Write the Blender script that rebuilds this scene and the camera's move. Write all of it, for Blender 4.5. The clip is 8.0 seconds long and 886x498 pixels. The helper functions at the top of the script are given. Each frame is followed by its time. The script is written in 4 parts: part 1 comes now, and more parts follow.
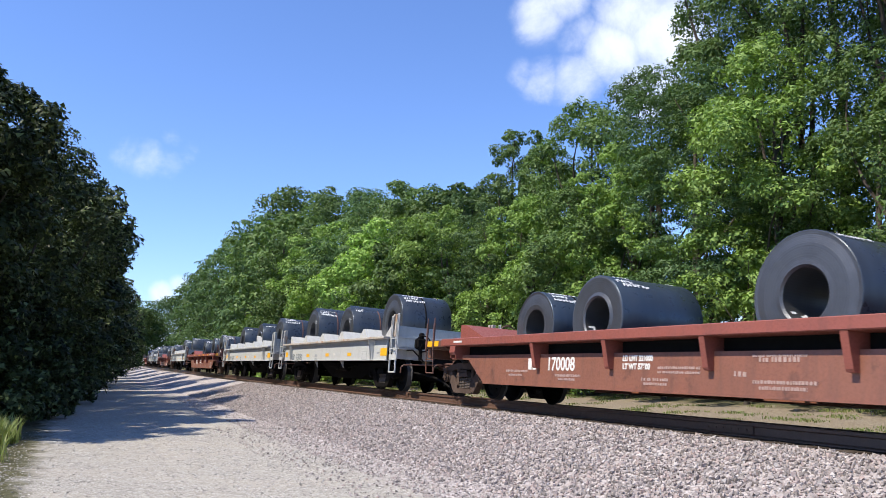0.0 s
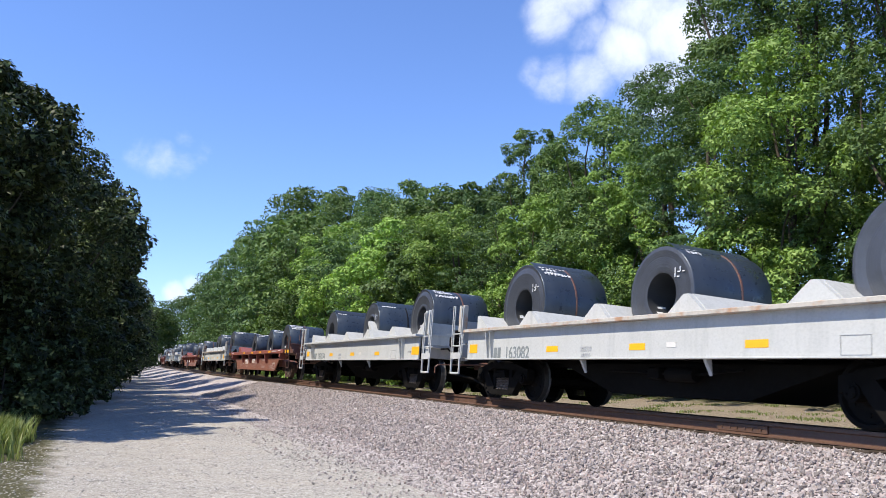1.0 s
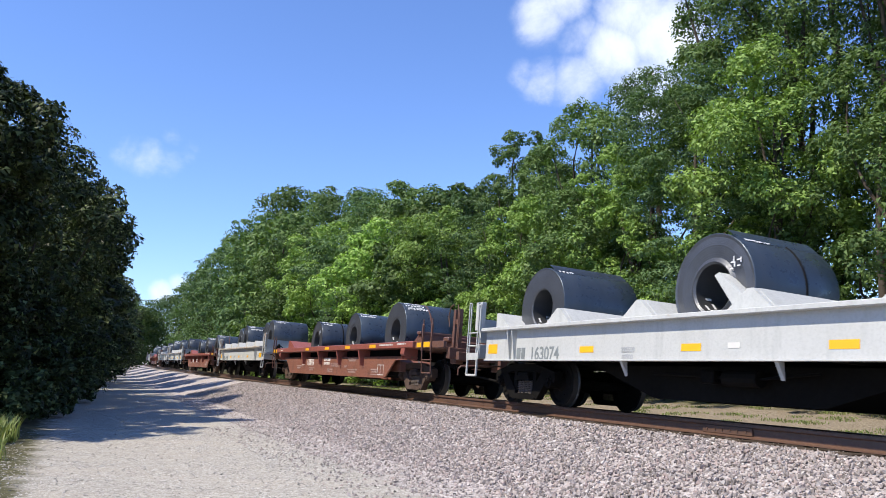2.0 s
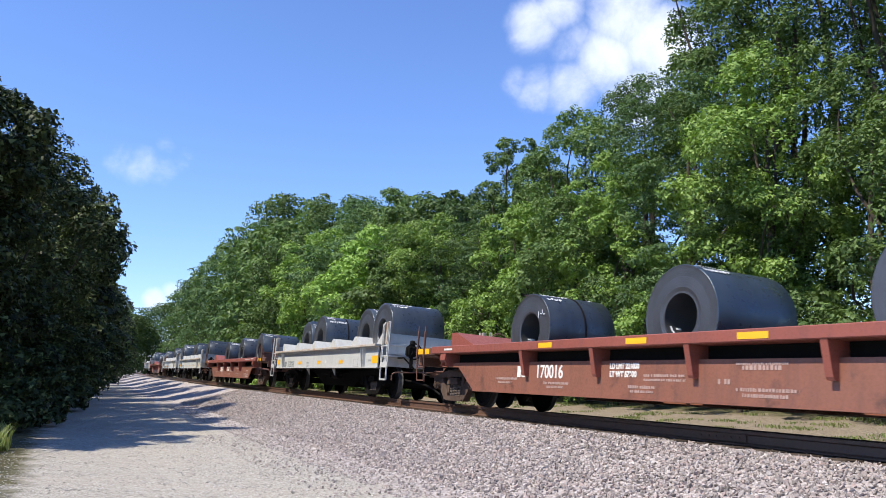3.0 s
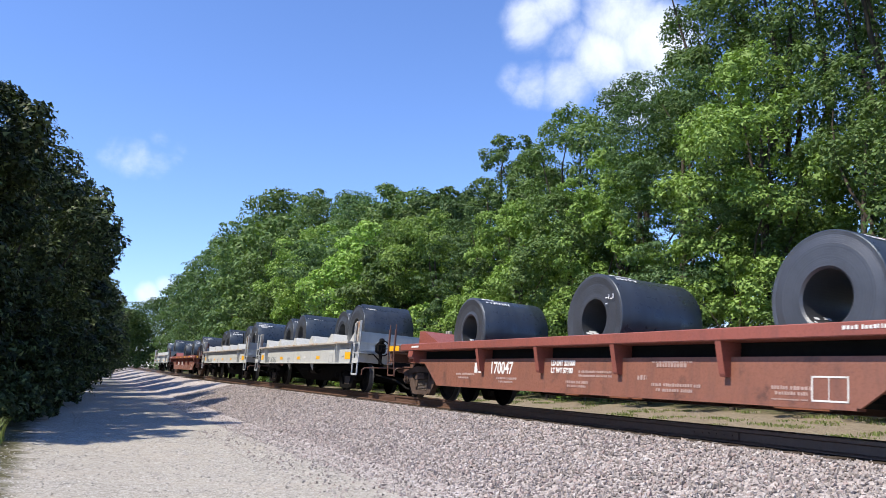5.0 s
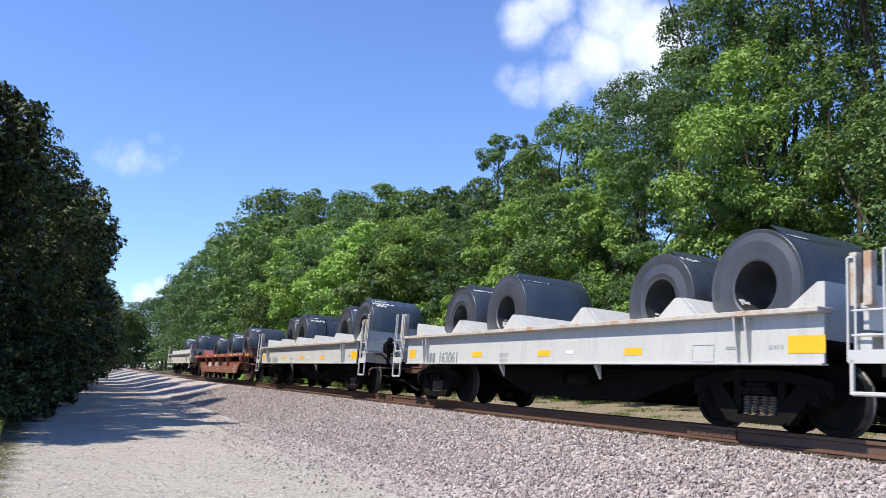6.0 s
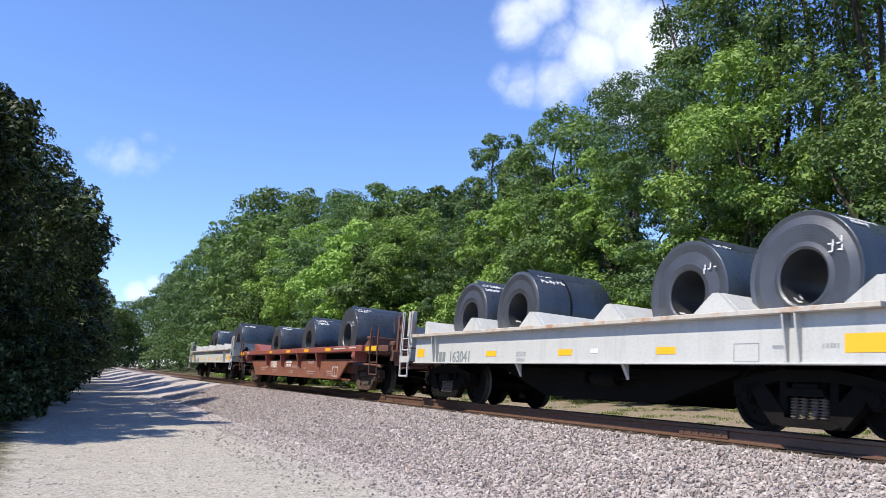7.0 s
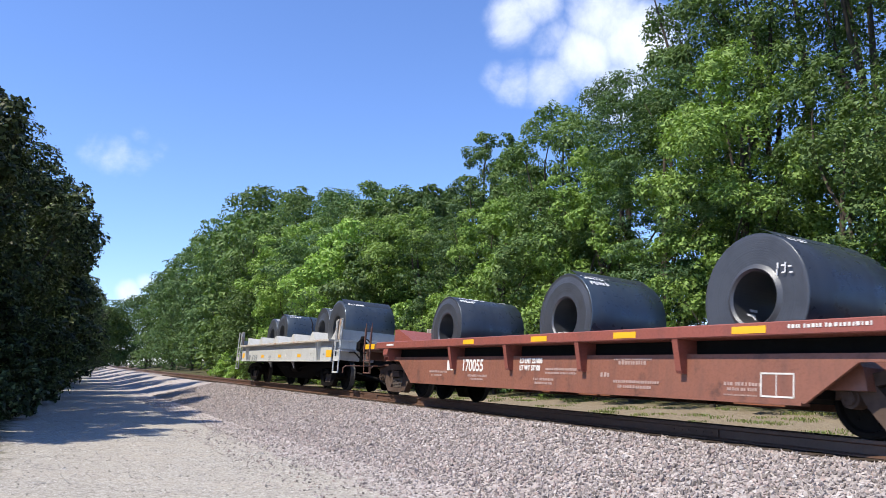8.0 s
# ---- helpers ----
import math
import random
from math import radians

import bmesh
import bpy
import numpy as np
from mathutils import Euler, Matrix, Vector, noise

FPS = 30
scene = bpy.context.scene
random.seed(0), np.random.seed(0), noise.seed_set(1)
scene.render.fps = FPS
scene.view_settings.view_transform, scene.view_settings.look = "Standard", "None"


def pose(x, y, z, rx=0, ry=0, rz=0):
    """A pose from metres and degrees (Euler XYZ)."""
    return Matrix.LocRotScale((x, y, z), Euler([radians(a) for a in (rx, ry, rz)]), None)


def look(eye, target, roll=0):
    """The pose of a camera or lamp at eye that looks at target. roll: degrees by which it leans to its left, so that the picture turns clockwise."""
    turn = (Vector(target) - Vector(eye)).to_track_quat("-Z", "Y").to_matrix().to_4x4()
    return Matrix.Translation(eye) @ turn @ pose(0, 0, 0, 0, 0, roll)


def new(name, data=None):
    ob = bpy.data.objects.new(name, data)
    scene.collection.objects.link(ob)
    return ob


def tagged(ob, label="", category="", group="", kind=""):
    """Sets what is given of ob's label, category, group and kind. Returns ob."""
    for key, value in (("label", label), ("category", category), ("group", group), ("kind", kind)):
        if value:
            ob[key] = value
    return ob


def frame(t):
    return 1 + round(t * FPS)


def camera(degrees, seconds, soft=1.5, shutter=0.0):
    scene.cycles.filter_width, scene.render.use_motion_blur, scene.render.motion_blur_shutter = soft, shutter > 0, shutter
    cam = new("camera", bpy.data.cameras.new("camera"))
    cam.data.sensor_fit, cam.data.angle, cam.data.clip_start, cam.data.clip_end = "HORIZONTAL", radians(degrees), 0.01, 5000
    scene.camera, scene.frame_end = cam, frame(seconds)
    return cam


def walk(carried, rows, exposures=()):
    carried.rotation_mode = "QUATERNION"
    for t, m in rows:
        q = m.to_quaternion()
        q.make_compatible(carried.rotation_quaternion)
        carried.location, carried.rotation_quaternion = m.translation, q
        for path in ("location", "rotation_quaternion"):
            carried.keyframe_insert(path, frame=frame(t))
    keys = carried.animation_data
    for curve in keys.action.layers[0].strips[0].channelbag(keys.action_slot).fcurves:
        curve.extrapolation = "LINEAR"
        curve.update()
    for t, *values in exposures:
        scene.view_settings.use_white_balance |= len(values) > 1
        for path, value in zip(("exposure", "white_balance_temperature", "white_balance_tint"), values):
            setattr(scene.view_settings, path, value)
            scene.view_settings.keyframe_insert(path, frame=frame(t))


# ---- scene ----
# ================= camera =================
cam = camera(58.0, 8.0, soft=0.85, shutter=0.05)
CAM_ROWS = [
    (0.0, 0.0, 8.28, 0.102, 0.0, 0.0), (0.5, 0.423, 8.461, -0.103, -0.012, 0.024), (1.0, 0.861, 8.238, 0.147, 0.002, 0.007),
    (1.5, 0.298, 8.123, -0.169, 0.002, 0.012), (3.0, -0.441, 8.811, 0.029, 0.01, 0.003), (3.5, -0.611, 8.584, -0.07, 0.006, 0.005),
    (4.0, -0.517, 8.531, -0.138, 0.006, -0.01), (4.5, -0.81, 8.543, -0.323, -0.002, -0.016), (6.0, -1.151, 8.528, -0.215, -0.018, -0.002),
    (6.5, -1.477, 8.601, -0.282, -0.019, -0.015), (7.0, -1.595, 8.491, -0.268, -0.003, 0.001), (7.5, -1.689, 8.448, -0.146, 0.01, 0.0),
    (8.0, -2.127, 8.392, -0.218, 0.017, 0.019)]
EYE = 1.45
walk(cam, [(t, pose(x, y, EYE, 90 + p, r, yaw)) for t, yaw, p, r, x, y in CAM_ROWS], exposures=[(0.0, 0.45), (8.0, 0.45)])

# ================= sun and sky =================
SUN_FROM = Vector((-0.908, -0.418, 0.0)).normalized()
SUN_ELEV = radians(57)
sun = new("sun", bpy.data.lights.new("sun", "SUN"))
sun.data.energy, sun.data.angle, sun.data.color = 5.0, radians(0.53), (1.0, 0.92, 0.79)
sun.matrix_world = look((0, 0, 60), Vector((0, 0, 60)) - (SUN_FROM * math.cos(SUN_ELEV) + Vector((0, 0, math.sin(SUN_ELEV)))))


def build_world():
    w = bpy.data.worlds.new("sky")
    scene.world = w
    w.use_nodes = True
    n, k = w.node_tree.nodes, w.node_tree.links
    n.clear()
    out, bg = n.new("ShaderNodeOutputWorld"), n.new("ShaderNodeBackground")
    skyt = n.new("ShaderNodeTexSky")
    skyt.sky_type, skyt.sun_disc = "NISHITA", False
    skyt.sun_elevation, skyt.sun_rotation = SUN_ELEV, math.atan2(SUN_FROM.x, SUN_FROM.y)
    skyt.air_density, skyt.dust_density, skyt.ozone_density = 1.0, 0.0, 5.0
    bg.inputs["Strength"].default_value = 0.112
    tc = n.new("ShaderNodeTexCoord")
    # fair-weather clouds: soft lobes broken up by noise
    total = None
    noise_t = n.new("ShaderNodeTexNoise")
    noise_t.inputs["Scale"].default_value, noise_t.inputs["Detail"].default_value, noise_t.inputs["Roughness"].default_value = 12.5, 8.0, 0.62
    noise_t.inputs["Distortion"].default_value = 0.2
    k.new(tc.outputs["Generated"], noise_t.inputs["Vector"])
    for way, size, gain in CLOUDS:
        dist = n.new("ShaderNodeVectorMath")
        dist.operation = "DISTANCE"
        dist.inputs[1].default_value = Vector(way).normalized()
        k.new(tc.outputs["Generated"], dist.inputs[0])
        fall = n.new("ShaderNodeMapRange")
        fall.interpolation_type = "SMOOTHSTEP"
        fall.inputs["From Min"].default_value, fall.inputs["From Max"].default_value = size, size * 0.15
        fall.inputs["To Min"].default_value, fall.inputs["To Max"].default_value = 0.0, gain
        k.new(dist.outputs["Value"], fall.inputs["Value"])
        if total is None:
            total = fall.outputs["Result"]
        else:
            m = n.new("ShaderNodeMath")
            m.operation = "MAXIMUM"
            k.new(total, m.inputs[0])
            k.new(fall.outputs["Result"], m.inputs[1])
            total = m.outputs[0]
    add = n.new("ShaderNodeMath")
    add.operation = "MULTIPLY_ADD"
    k.new(noise_t.outputs["Fac"], add.inputs[0])
    add.inputs[1].default_value = 1.35
    k.new(total, add.inputs[2])
    mask = n.new("ShaderNodeMapRange")
    mask.interpolation_type = "SMOOTHSTEP"
    mask.inputs["From Min"].default_value, mask.inputs["From Max"].default_value = 1.02, 1.90
    mask.inputs["To Max"].default_value = 0.9
    k.new(add.outputs[0], mask.inputs["Value"])
    hue = n.new("ShaderNodeMix")
    hue.data_type, hue.blend_type = "RGBA", "MULTIPLY"
    hue.inputs["Factor"].default_value = 1.0
    hue.inputs["B"].default_value = SKY_TINT
    k.new(skyt.outputs["Color"], hue.inputs["A"])
    mix = n.new("ShaderNodeMix")
    mix.data_type = "RGBA"
    mix.inputs["B"].default_value = (7.4, 7.9, 8.9, 1)
    k.new(mask.outputs["Result"], mix.inputs["Factor"])
    k.new(hue.outputs["Result"], mix.inputs["A"])
    k.new(mix.outputs["Result"], bg.inputs["Color"])
    k.new(bg.outputs[0], out.inputs["Surface"])


SKY_TINT = (1.08, 1.17, 1.5, 1)
CLOUDS = [((0.119, 0.905, 0.408), 0.062, 0.85), ((0.144, 0.894, 0.424), 0.055, 0.8), ((0.160, 0.907, 0.388), 0.060, 0.66), ((0.225, 0.881, 0.415), 0.080, 1.0), ((0.262, 0.891, 0.385), 0.090, 1.0),
          ((0.203, 0.908, 0.367), 0.075, 0.95), ((0.165, 0.925, 0.341), 0.070, 0.85), ((0.124, 0.931, 0.343), 0.055, 0.68), ((0.097, 0.932, 0.350), 0.040, 0.58),
          ((0.240, 0.915, 0.325), 0.090, 0.9), ((-0.364, 0.900, 0.243), 0.045, 0.66), ((-0.345, 0.908, 0.238), 0.050, 0.72), ((-0.326, 0.915, 0.234), 0.045, 0.62),
          ((-0.318, 0.911, 0.262), 0.030, 0.5), ((-0.300, 0.918, 0.248), 0.035, 0.45), ((-0.372, 0.917, 0.145), 0.030, 0.5), ((-0.313, 0.944, 0.096), 0.026, 0.9), ((-0.331, 0.939, 0.085), 0.030, 1.0)]
build_world()


# ================= materials =================
def nodes_of(m):
    m.use_nodes = True
    n, k = m.node_tree.nodes, m.node_tree.links
    return n, k, n["Principled BSDF"]


def ramp(n, k, source, stops):
    r = n.new("ShaderNodeValToRGB")
    r.color_ramp.elements[0].position, r.color_ramp.elements[0].color = stops[0][0], (*stops[0][1], 1)
    r.color_ramp.elements[1].position, r.color_ramp.elements[1].color = stops[-1][0], (*stops[-1][1], 1)
    for at, c in stops[1:-1]:
        e = r.color_ramp.elements.new(at)
        e.color = (*c, 1)
    k.new(source, r.inputs["Fac"])
    return r.outputs["Color"]


def noise_out(n, k, scale, detail=5.0, rough=0.55, stretch=(1, 1, 1), coord="Object"):
    tc, mp, t = n.new("ShaderNodeTexCoord"), n.new("ShaderNodeMapping"), n.new("ShaderNodeTexNoise")
    mp.inputs["Scale"].default_value = stretch
    t.inputs["Scale"].default_value, t.inputs["Detail"].default_value, t.inputs["Roughness"].default_value = scale, detail, rough
    k.new(tc.outputs[coord], mp.inputs["Vector"])
    k.new(mp.outputs["Vector"], t.inputs["Vector"])
    return t.outputs["Fac"]


def mixed(n, k, fac, a, b, mode="MIX"):
    m = n.new("ShaderNodeMix")
    m.data_type, m.blend_type = "RGBA", mode
    for name, v in (("Factor", fac), ("A", a), ("B", b)):
        if isinstance(v, (float, int)):
            m.inputs[name].default_value = v
        elif isinstance(v, tuple):
            m.inputs[name].default_value = (*v, 1)
        else:
            k.new(v, m.inputs[name])
    return m.outputs["Result"]


def threshold(n, k, source, lo, hi, top=1.0):
    r = n.new("ShaderNodeMapRange")
    r.inputs["From Min"].default_value, r.inputs["From Max"].default_value = lo, hi
    r.inputs["To Max"].default_value = top
    k.new(source, r.inputs["Value"])
    return r.outputs["Result"]


def bump(n, k, bsdf, source, strength, distance):
    b = n.new("ShaderNodeBump")
    b.inputs["Strength"].default_value, b.inputs["Distance"].default_value = strength, distance
    k.new(source, b.inputs["Height"])
    k.new(b.outputs["Normal"], bsdf.inputs["Normal"])


def paint(name, c1, c2, rust=0.35, rust_col=(0.22, 0.09, 0.04), rough=0.5, metal=0.0, streak=1.0):
    """Weathered paint on steel: two tones, fine grain, streaks of dirt that run down, patches of rust."""
    m = bpy.data.materials.new(name)
    n, k, b = nodes_of(m)
    base = mixed(n, k, noise_out(n, k, 1.7, 6.0), c1, c2)
    grain = noise_out(n, k, 28.0, 6.0, 0.65)
    base = mixed(n, k, threshold(n, k, grain, 0.45, 0.75, 0.35), base, tuple(0.6 * v for v in c2))
    run = noise_out(n, k, 6.0, 5.0, 0.6, (1.0, 1.0, 0.12))
    base = mixed(n, k, threshold(n, k, run, 0.5, 0.72, 0.42 * streak), base, tuple(0.45 * v + 0.02 for v in c2))
    spots = noise_out(n, k, 3.1, 9.0, 0.7)
    base = mixed(n, k, threshold(n, k, spots, 0.72 - 0.3 * rust, 0.80 - 0.22 * rust, 0.85), base, rust_col)
    k.new(base, b.inputs["Base Color"])
    k.new(threshold(n, k, grain, 0.0, 1.0, min(1.0, rough * 2)), b.inputs["Roughness"])
    b.inputs["Metallic"].default_value = metal
    bump(n, k, b, grain, 0.12, 0.01)
    return m


def plain(name, colour, rough=0.6, metal=0.0, grain=30.0, depth=0.25):
    m = bpy.data.materials.new(name)
    n, k, b = nodes_of(m)
    g = noise_out(n, k, grain, 5.0, 0.6)
    w = noise_out(n, k, grain * 0.07, 4.0)
    base = mixed(n, k, g, tuple(v * (1 - depth) for v in colour), tuple(min(1, v * (1 + depth)) for v in colour))
    base = mixed(n, k, threshold(n, k, w, 0.4, 0.7, 0.5), base, tuple(v * (1 - depth * 1.5) for v in colour))
    k.new(base, b.inputs["Base Color"])
    b.inputs["Roughness"].default_value, b.inputs["Metallic"].default_value = rough, metal
    b.inputs["Specular IOR Level"].default_value = 0.5 if rough < 0.6 else 0.06
    bump(n, k, b, g, 0.15, 0.01)
    return m


def stone_mat(name, stops, rough=0.85):
    """Broken stone: each piece its own tone, with grain."""
    m = bpy.data.materials.new(name)
    n, k, b = nodes_of(m)
    geo = n.new("ShaderNodeNewGeometry")
    tone = ramp(n, k, geo.outputs["Random Per Island"], stops)
    g = noise_out(n, k, 55.0, 4.0, 0.65)
    k.new(mixed(n, k, threshold(n, k, g, 0.35, 0.7, 0.45), tone, (0.16, 0.14, 0.13)), b.inputs["Base Color"])
    b.inputs["Roughness"].default_value = rough
    return m


def leaf_mat(name, stops, glow=0.2, pale=0.55):
    m = bpy.data.materials.new(name)
    n, k, b = nodes_of(m)
    geo, info = n.new("ShaderNodeNewGeometry"), n.new("ShaderNodeObjectInfo")
    tone = ramp(n, k, geo.outputs["Random Per Island"], stops)
    patch = noise_out(n, k, 0.55, 3.0)
    tone = mixed(n, k, threshold(n, k, patch, 0.35, 0.7, pale), tone, stops[-1][1])
    hsv = n.new("ShaderNodeHueSaturation")
    k.new(tone, hsv.inputs["Color"])
    val = n.new("ShaderNodeMapRange")
    val.inputs["To Min"].default_value, val.inputs["To Max"].default_value = 0.75, 1.25
    k.new(info.outputs["Random"], val.inputs["Value"])
    k.new(val.outputs["Result"], hsv.inputs["Value"])
    k.new(hsv.outputs["Color"], b.inputs["Base Color"])
    b.inputs["Roughness"].default_value = 0.5
    b.inputs["Specular IOR Level"].default_value = 0.16
    tr, mx, out = n.new("ShaderNodeBsdfTranslucent"), n.new("ShaderNodeMixShader"), n["Material Output"]
    warm = mixed(n, k, 1.0, hsv.outputs["Color"], (1.2, 1.38, 0.5), "MULTIPLY")
    k.new(warm, tr.inputs["Color"])
    mx.inputs["Fac"].default_value = glow
    k.new(b.outputs["BSDF"], mx.inputs[1])
    k.new(tr.outputs["BSDF"], mx.inputs[2])
    k.new(mx.outputs["Shader"], out.inputs["Surface"])
    return m


def ground_mat():
    """Packed gravel, ballast, dirt and leaf litter, which run into one another by the sheet's zone weights."""
    m = bpy.data.materials.new("gravel_ballast_and_dirt")
    n, k, b = nodes_of(m)
    zone = n.new("ShaderNodeVertexColor")
    zone.layer_name = "zone"
    split = n.new("ShaderNodeSeparateColor")
    k.new(zone.outputs["Color"], split.inputs["Color"])
    ragged = noise_out(n, k, 2.6, 8.0, 0.7)

    def cells(scale, stops, big):
        v, tc, sep = n.new("ShaderNodeTexVoronoi"), n.new("ShaderNodeTexCoord"), n.new("ShaderNodeSeparateColor")
        v.inputs["Scale"].default_value = scale
        k.new(tc.outputs["Object"], v.inputs["Vector"])
        k.new(v.outputs["Color"], sep.inputs["Color"])
        tone = ramp(n, k, sep.outputs["Red"], stops)
        return mixed(n, k, threshold(n, k, noise_out(n, k, big, 7.0, 0.6), 0.36, 0.66, 0.6), tone, stops[1][1]), v.outputs["Distance"]

    def weight(channel, lo=0.36, hi=0.62):
        add = n.new("ShaderNodeMath")
        add.operation = "MULTIPLY_ADD"
        k.new(ragged, add.inputs[0])
        add.inputs[1].default_value = 0.9
        k.new(split.outputs[channel], add.inputs[2])
        return threshold(n, k, add.outputs[0], lo + 0.45, hi + 0.45)
    road, d1 = cells(60.0, [(0.0, (0.16, 0.147, 0.125)), (0.45, (0.355, 0.33, 0.285)), (1.0, (0.58, 0.55, 0.49))], 0.5)
    stones_in_road, _ = cells(21.0, [(0.0, (0.17, 0.155, 0.132)), (0.5, (0.345, 0.32, 0.275)), (1.0, (0.58, 0.55, 0.49))], 1.3)
    road = mixed(n, k, threshold(n, k, noise_out(n, k, 5.0, 9.0, 0.75), 0.40, 0.62, 0.8), road, stones_in_road)
    dusty = noise_out(n, k, 0.9, 6.0, 0.6, (0.35, 1.0, 1.0))
    road = mixed(n, k, threshold(n, k, dusty, 0.48, 0.72, 0.4), road, (0.44, 0.385, 0.315))
    bed, d2 = cells(24.0, [(0.0, (0.16, 0.14, 0.13)), (0.5, (0.40, 0.355, 0.335)), (1.0, (0.56, 0.51, 0.48))], 0.6)
    dirt, d3 = cells(34.0, [(0.0, (0.12, 0.093, 0.062)), (0.5, (0.225, 0.18, 0.125)), (1.0, (0.36, 0.31, 0.235))], 0.8)
    litter, d4 = cells(16.0, [(0.0, (0.05, 0.045, 0.025)), (0.5, (0.08, 0.078, 0.038)), (1.0, (0.13, 0.115, 0.06))], 0.7)
    tone = mixed(n, k, weight("Red"), road, bed)
    tone = mixed(n, k, weight("Green"), tone, dirt)
    tone = mixed(n, k, weight("Blue"), tone, litter)
    k.new(tone, b.inputs["Base Color"])
    b.inputs["Roughness"].default_value, b.inputs["Specular IOR Level"].default_value = 0.92, 0.2
    add = n.new("ShaderNodeMath")
    add.operation = "MULTIPLY_ADD"
    k.new(noise_out(n, k, 11.0, 7.0, 0.65), add.inputs[0])
    add.inputs[1].default_value = 1.2
    k.new(d1, add.inputs[2])
    bump(n, k, b, add.outputs[0], 0.6, 0.025)
    return m


GREY = paint("weathered_white_paint", (0.52, 0.525, 0.505), (0.43, 0.435, 0.41), rust=0.20, rust_col=(0.34, 0.20, 0.11), rough=0.55, streak=0.7)
GREY_RUST = paint("rust_stained_white_paint", (0.51, 0.49, 0.44), (0.42, 0.37, 0.30), rust=0.75, rust_col=(0.36, 0.19, 0.09), rough=0.6)
RED = paint("faded_oxide_red_paint", (0.265, 0.105, 0.065), (0.185, 0.077, 0.050), rust=0.5, rust_col=(0.095, 0.045, 0.032), rough=0.65, streak=1.3)
RED_TOP = paint("chalky_red_paint", (0.30, 0.085, 0.058), (0.21, 0.064, 0.045), rust=0.46, rust_col=(0.16, 0.06, 0.04), rough=0.55)
RUSTY = paint("brown_rusted_steel", (0.16, 0.075, 0.05), (0.11, 0.055, 0.04), rust=0.6, rust_col=(0.2, 0.085, 0.045), rough=0.75)
# Black steel, taken darker so that recess and underbody shade sits in the colour.
BLACK = plain("black_steel_with_shade", (0.013, 0.012, 0.011), 0.85, 0.0, 14.0, 0.4)
# Grime plus the shade below the white cars' sills, held in the colour.
TRUCK = plain("grimy_steel_with_shade", (0.011, 0.010, 0.009), 0.75, 0.0, 12.0, 0.5)
TRUCK_BROWN = plain("dusty_brown_cast_steel", (0.10, 0.07, 0.055), 0.8, 0.0, 12.0, 0.5)
SPRING = plain("dusty_spring_steel", (0.15, 0.12, 0.10), 0.7, 0.0, 20.0, 0.35)
TREAD = plain("polished_wheel_steel", (0.10, 0.095, 0.09), 0.5, 0.5, 20.0, 0.2)
RAILSIDE = paint("rusted_rail_steel", (0.135, 0.072, 0.046), (0.10, 0.055, 0.036), rust=0.45, rust_col=(0.065, 0.035, 0.024), rough=0.8)
RAILTOP = plain("shiny_rail_head", (0.42, 0.40, 0.38), 0.3, 0.9, 10.0, 0.2)
YELLOW = plain("yellow_reflective_film", (0.80, 0.42, 0.015), 0.45, 0.0, 6.0, 0.08)
WHITE_INK = plain("white_stencil_paint", (0.66, 0.64, 0.60), 0.7, 0.0, 9.0, 0.2)
PINK_INK = plain("worn_stencil_paint", (0.42, 0.30, 0.26), 0.7, 0.0, 9.0, 0.2)
DARK_INK = plain("grey_stencil_paint", (0.20, 0.22, 0.22), 0.7, 0.0, 7.0, 0.35)
FAINT_INK = plain("rubbed_grey_stencil_paint", (0.36, 0.37, 0.37), 0.7, 0.0, 7.0, 0.3)
CHALK = plain("white_marker_paint", (0.75, 0.76, 0.76), 0.8, 0.0, 9.0, 0.15)
TIE = plain("creosoted_timber", (0.075, 0.058, 0.045), 0.9, 0.0, 9.0, 0.5)
BARK = plain("grey_brown_bark", (0.085, 0.07, 0.055), 0.95, 0.0, 9.0, 0.5)


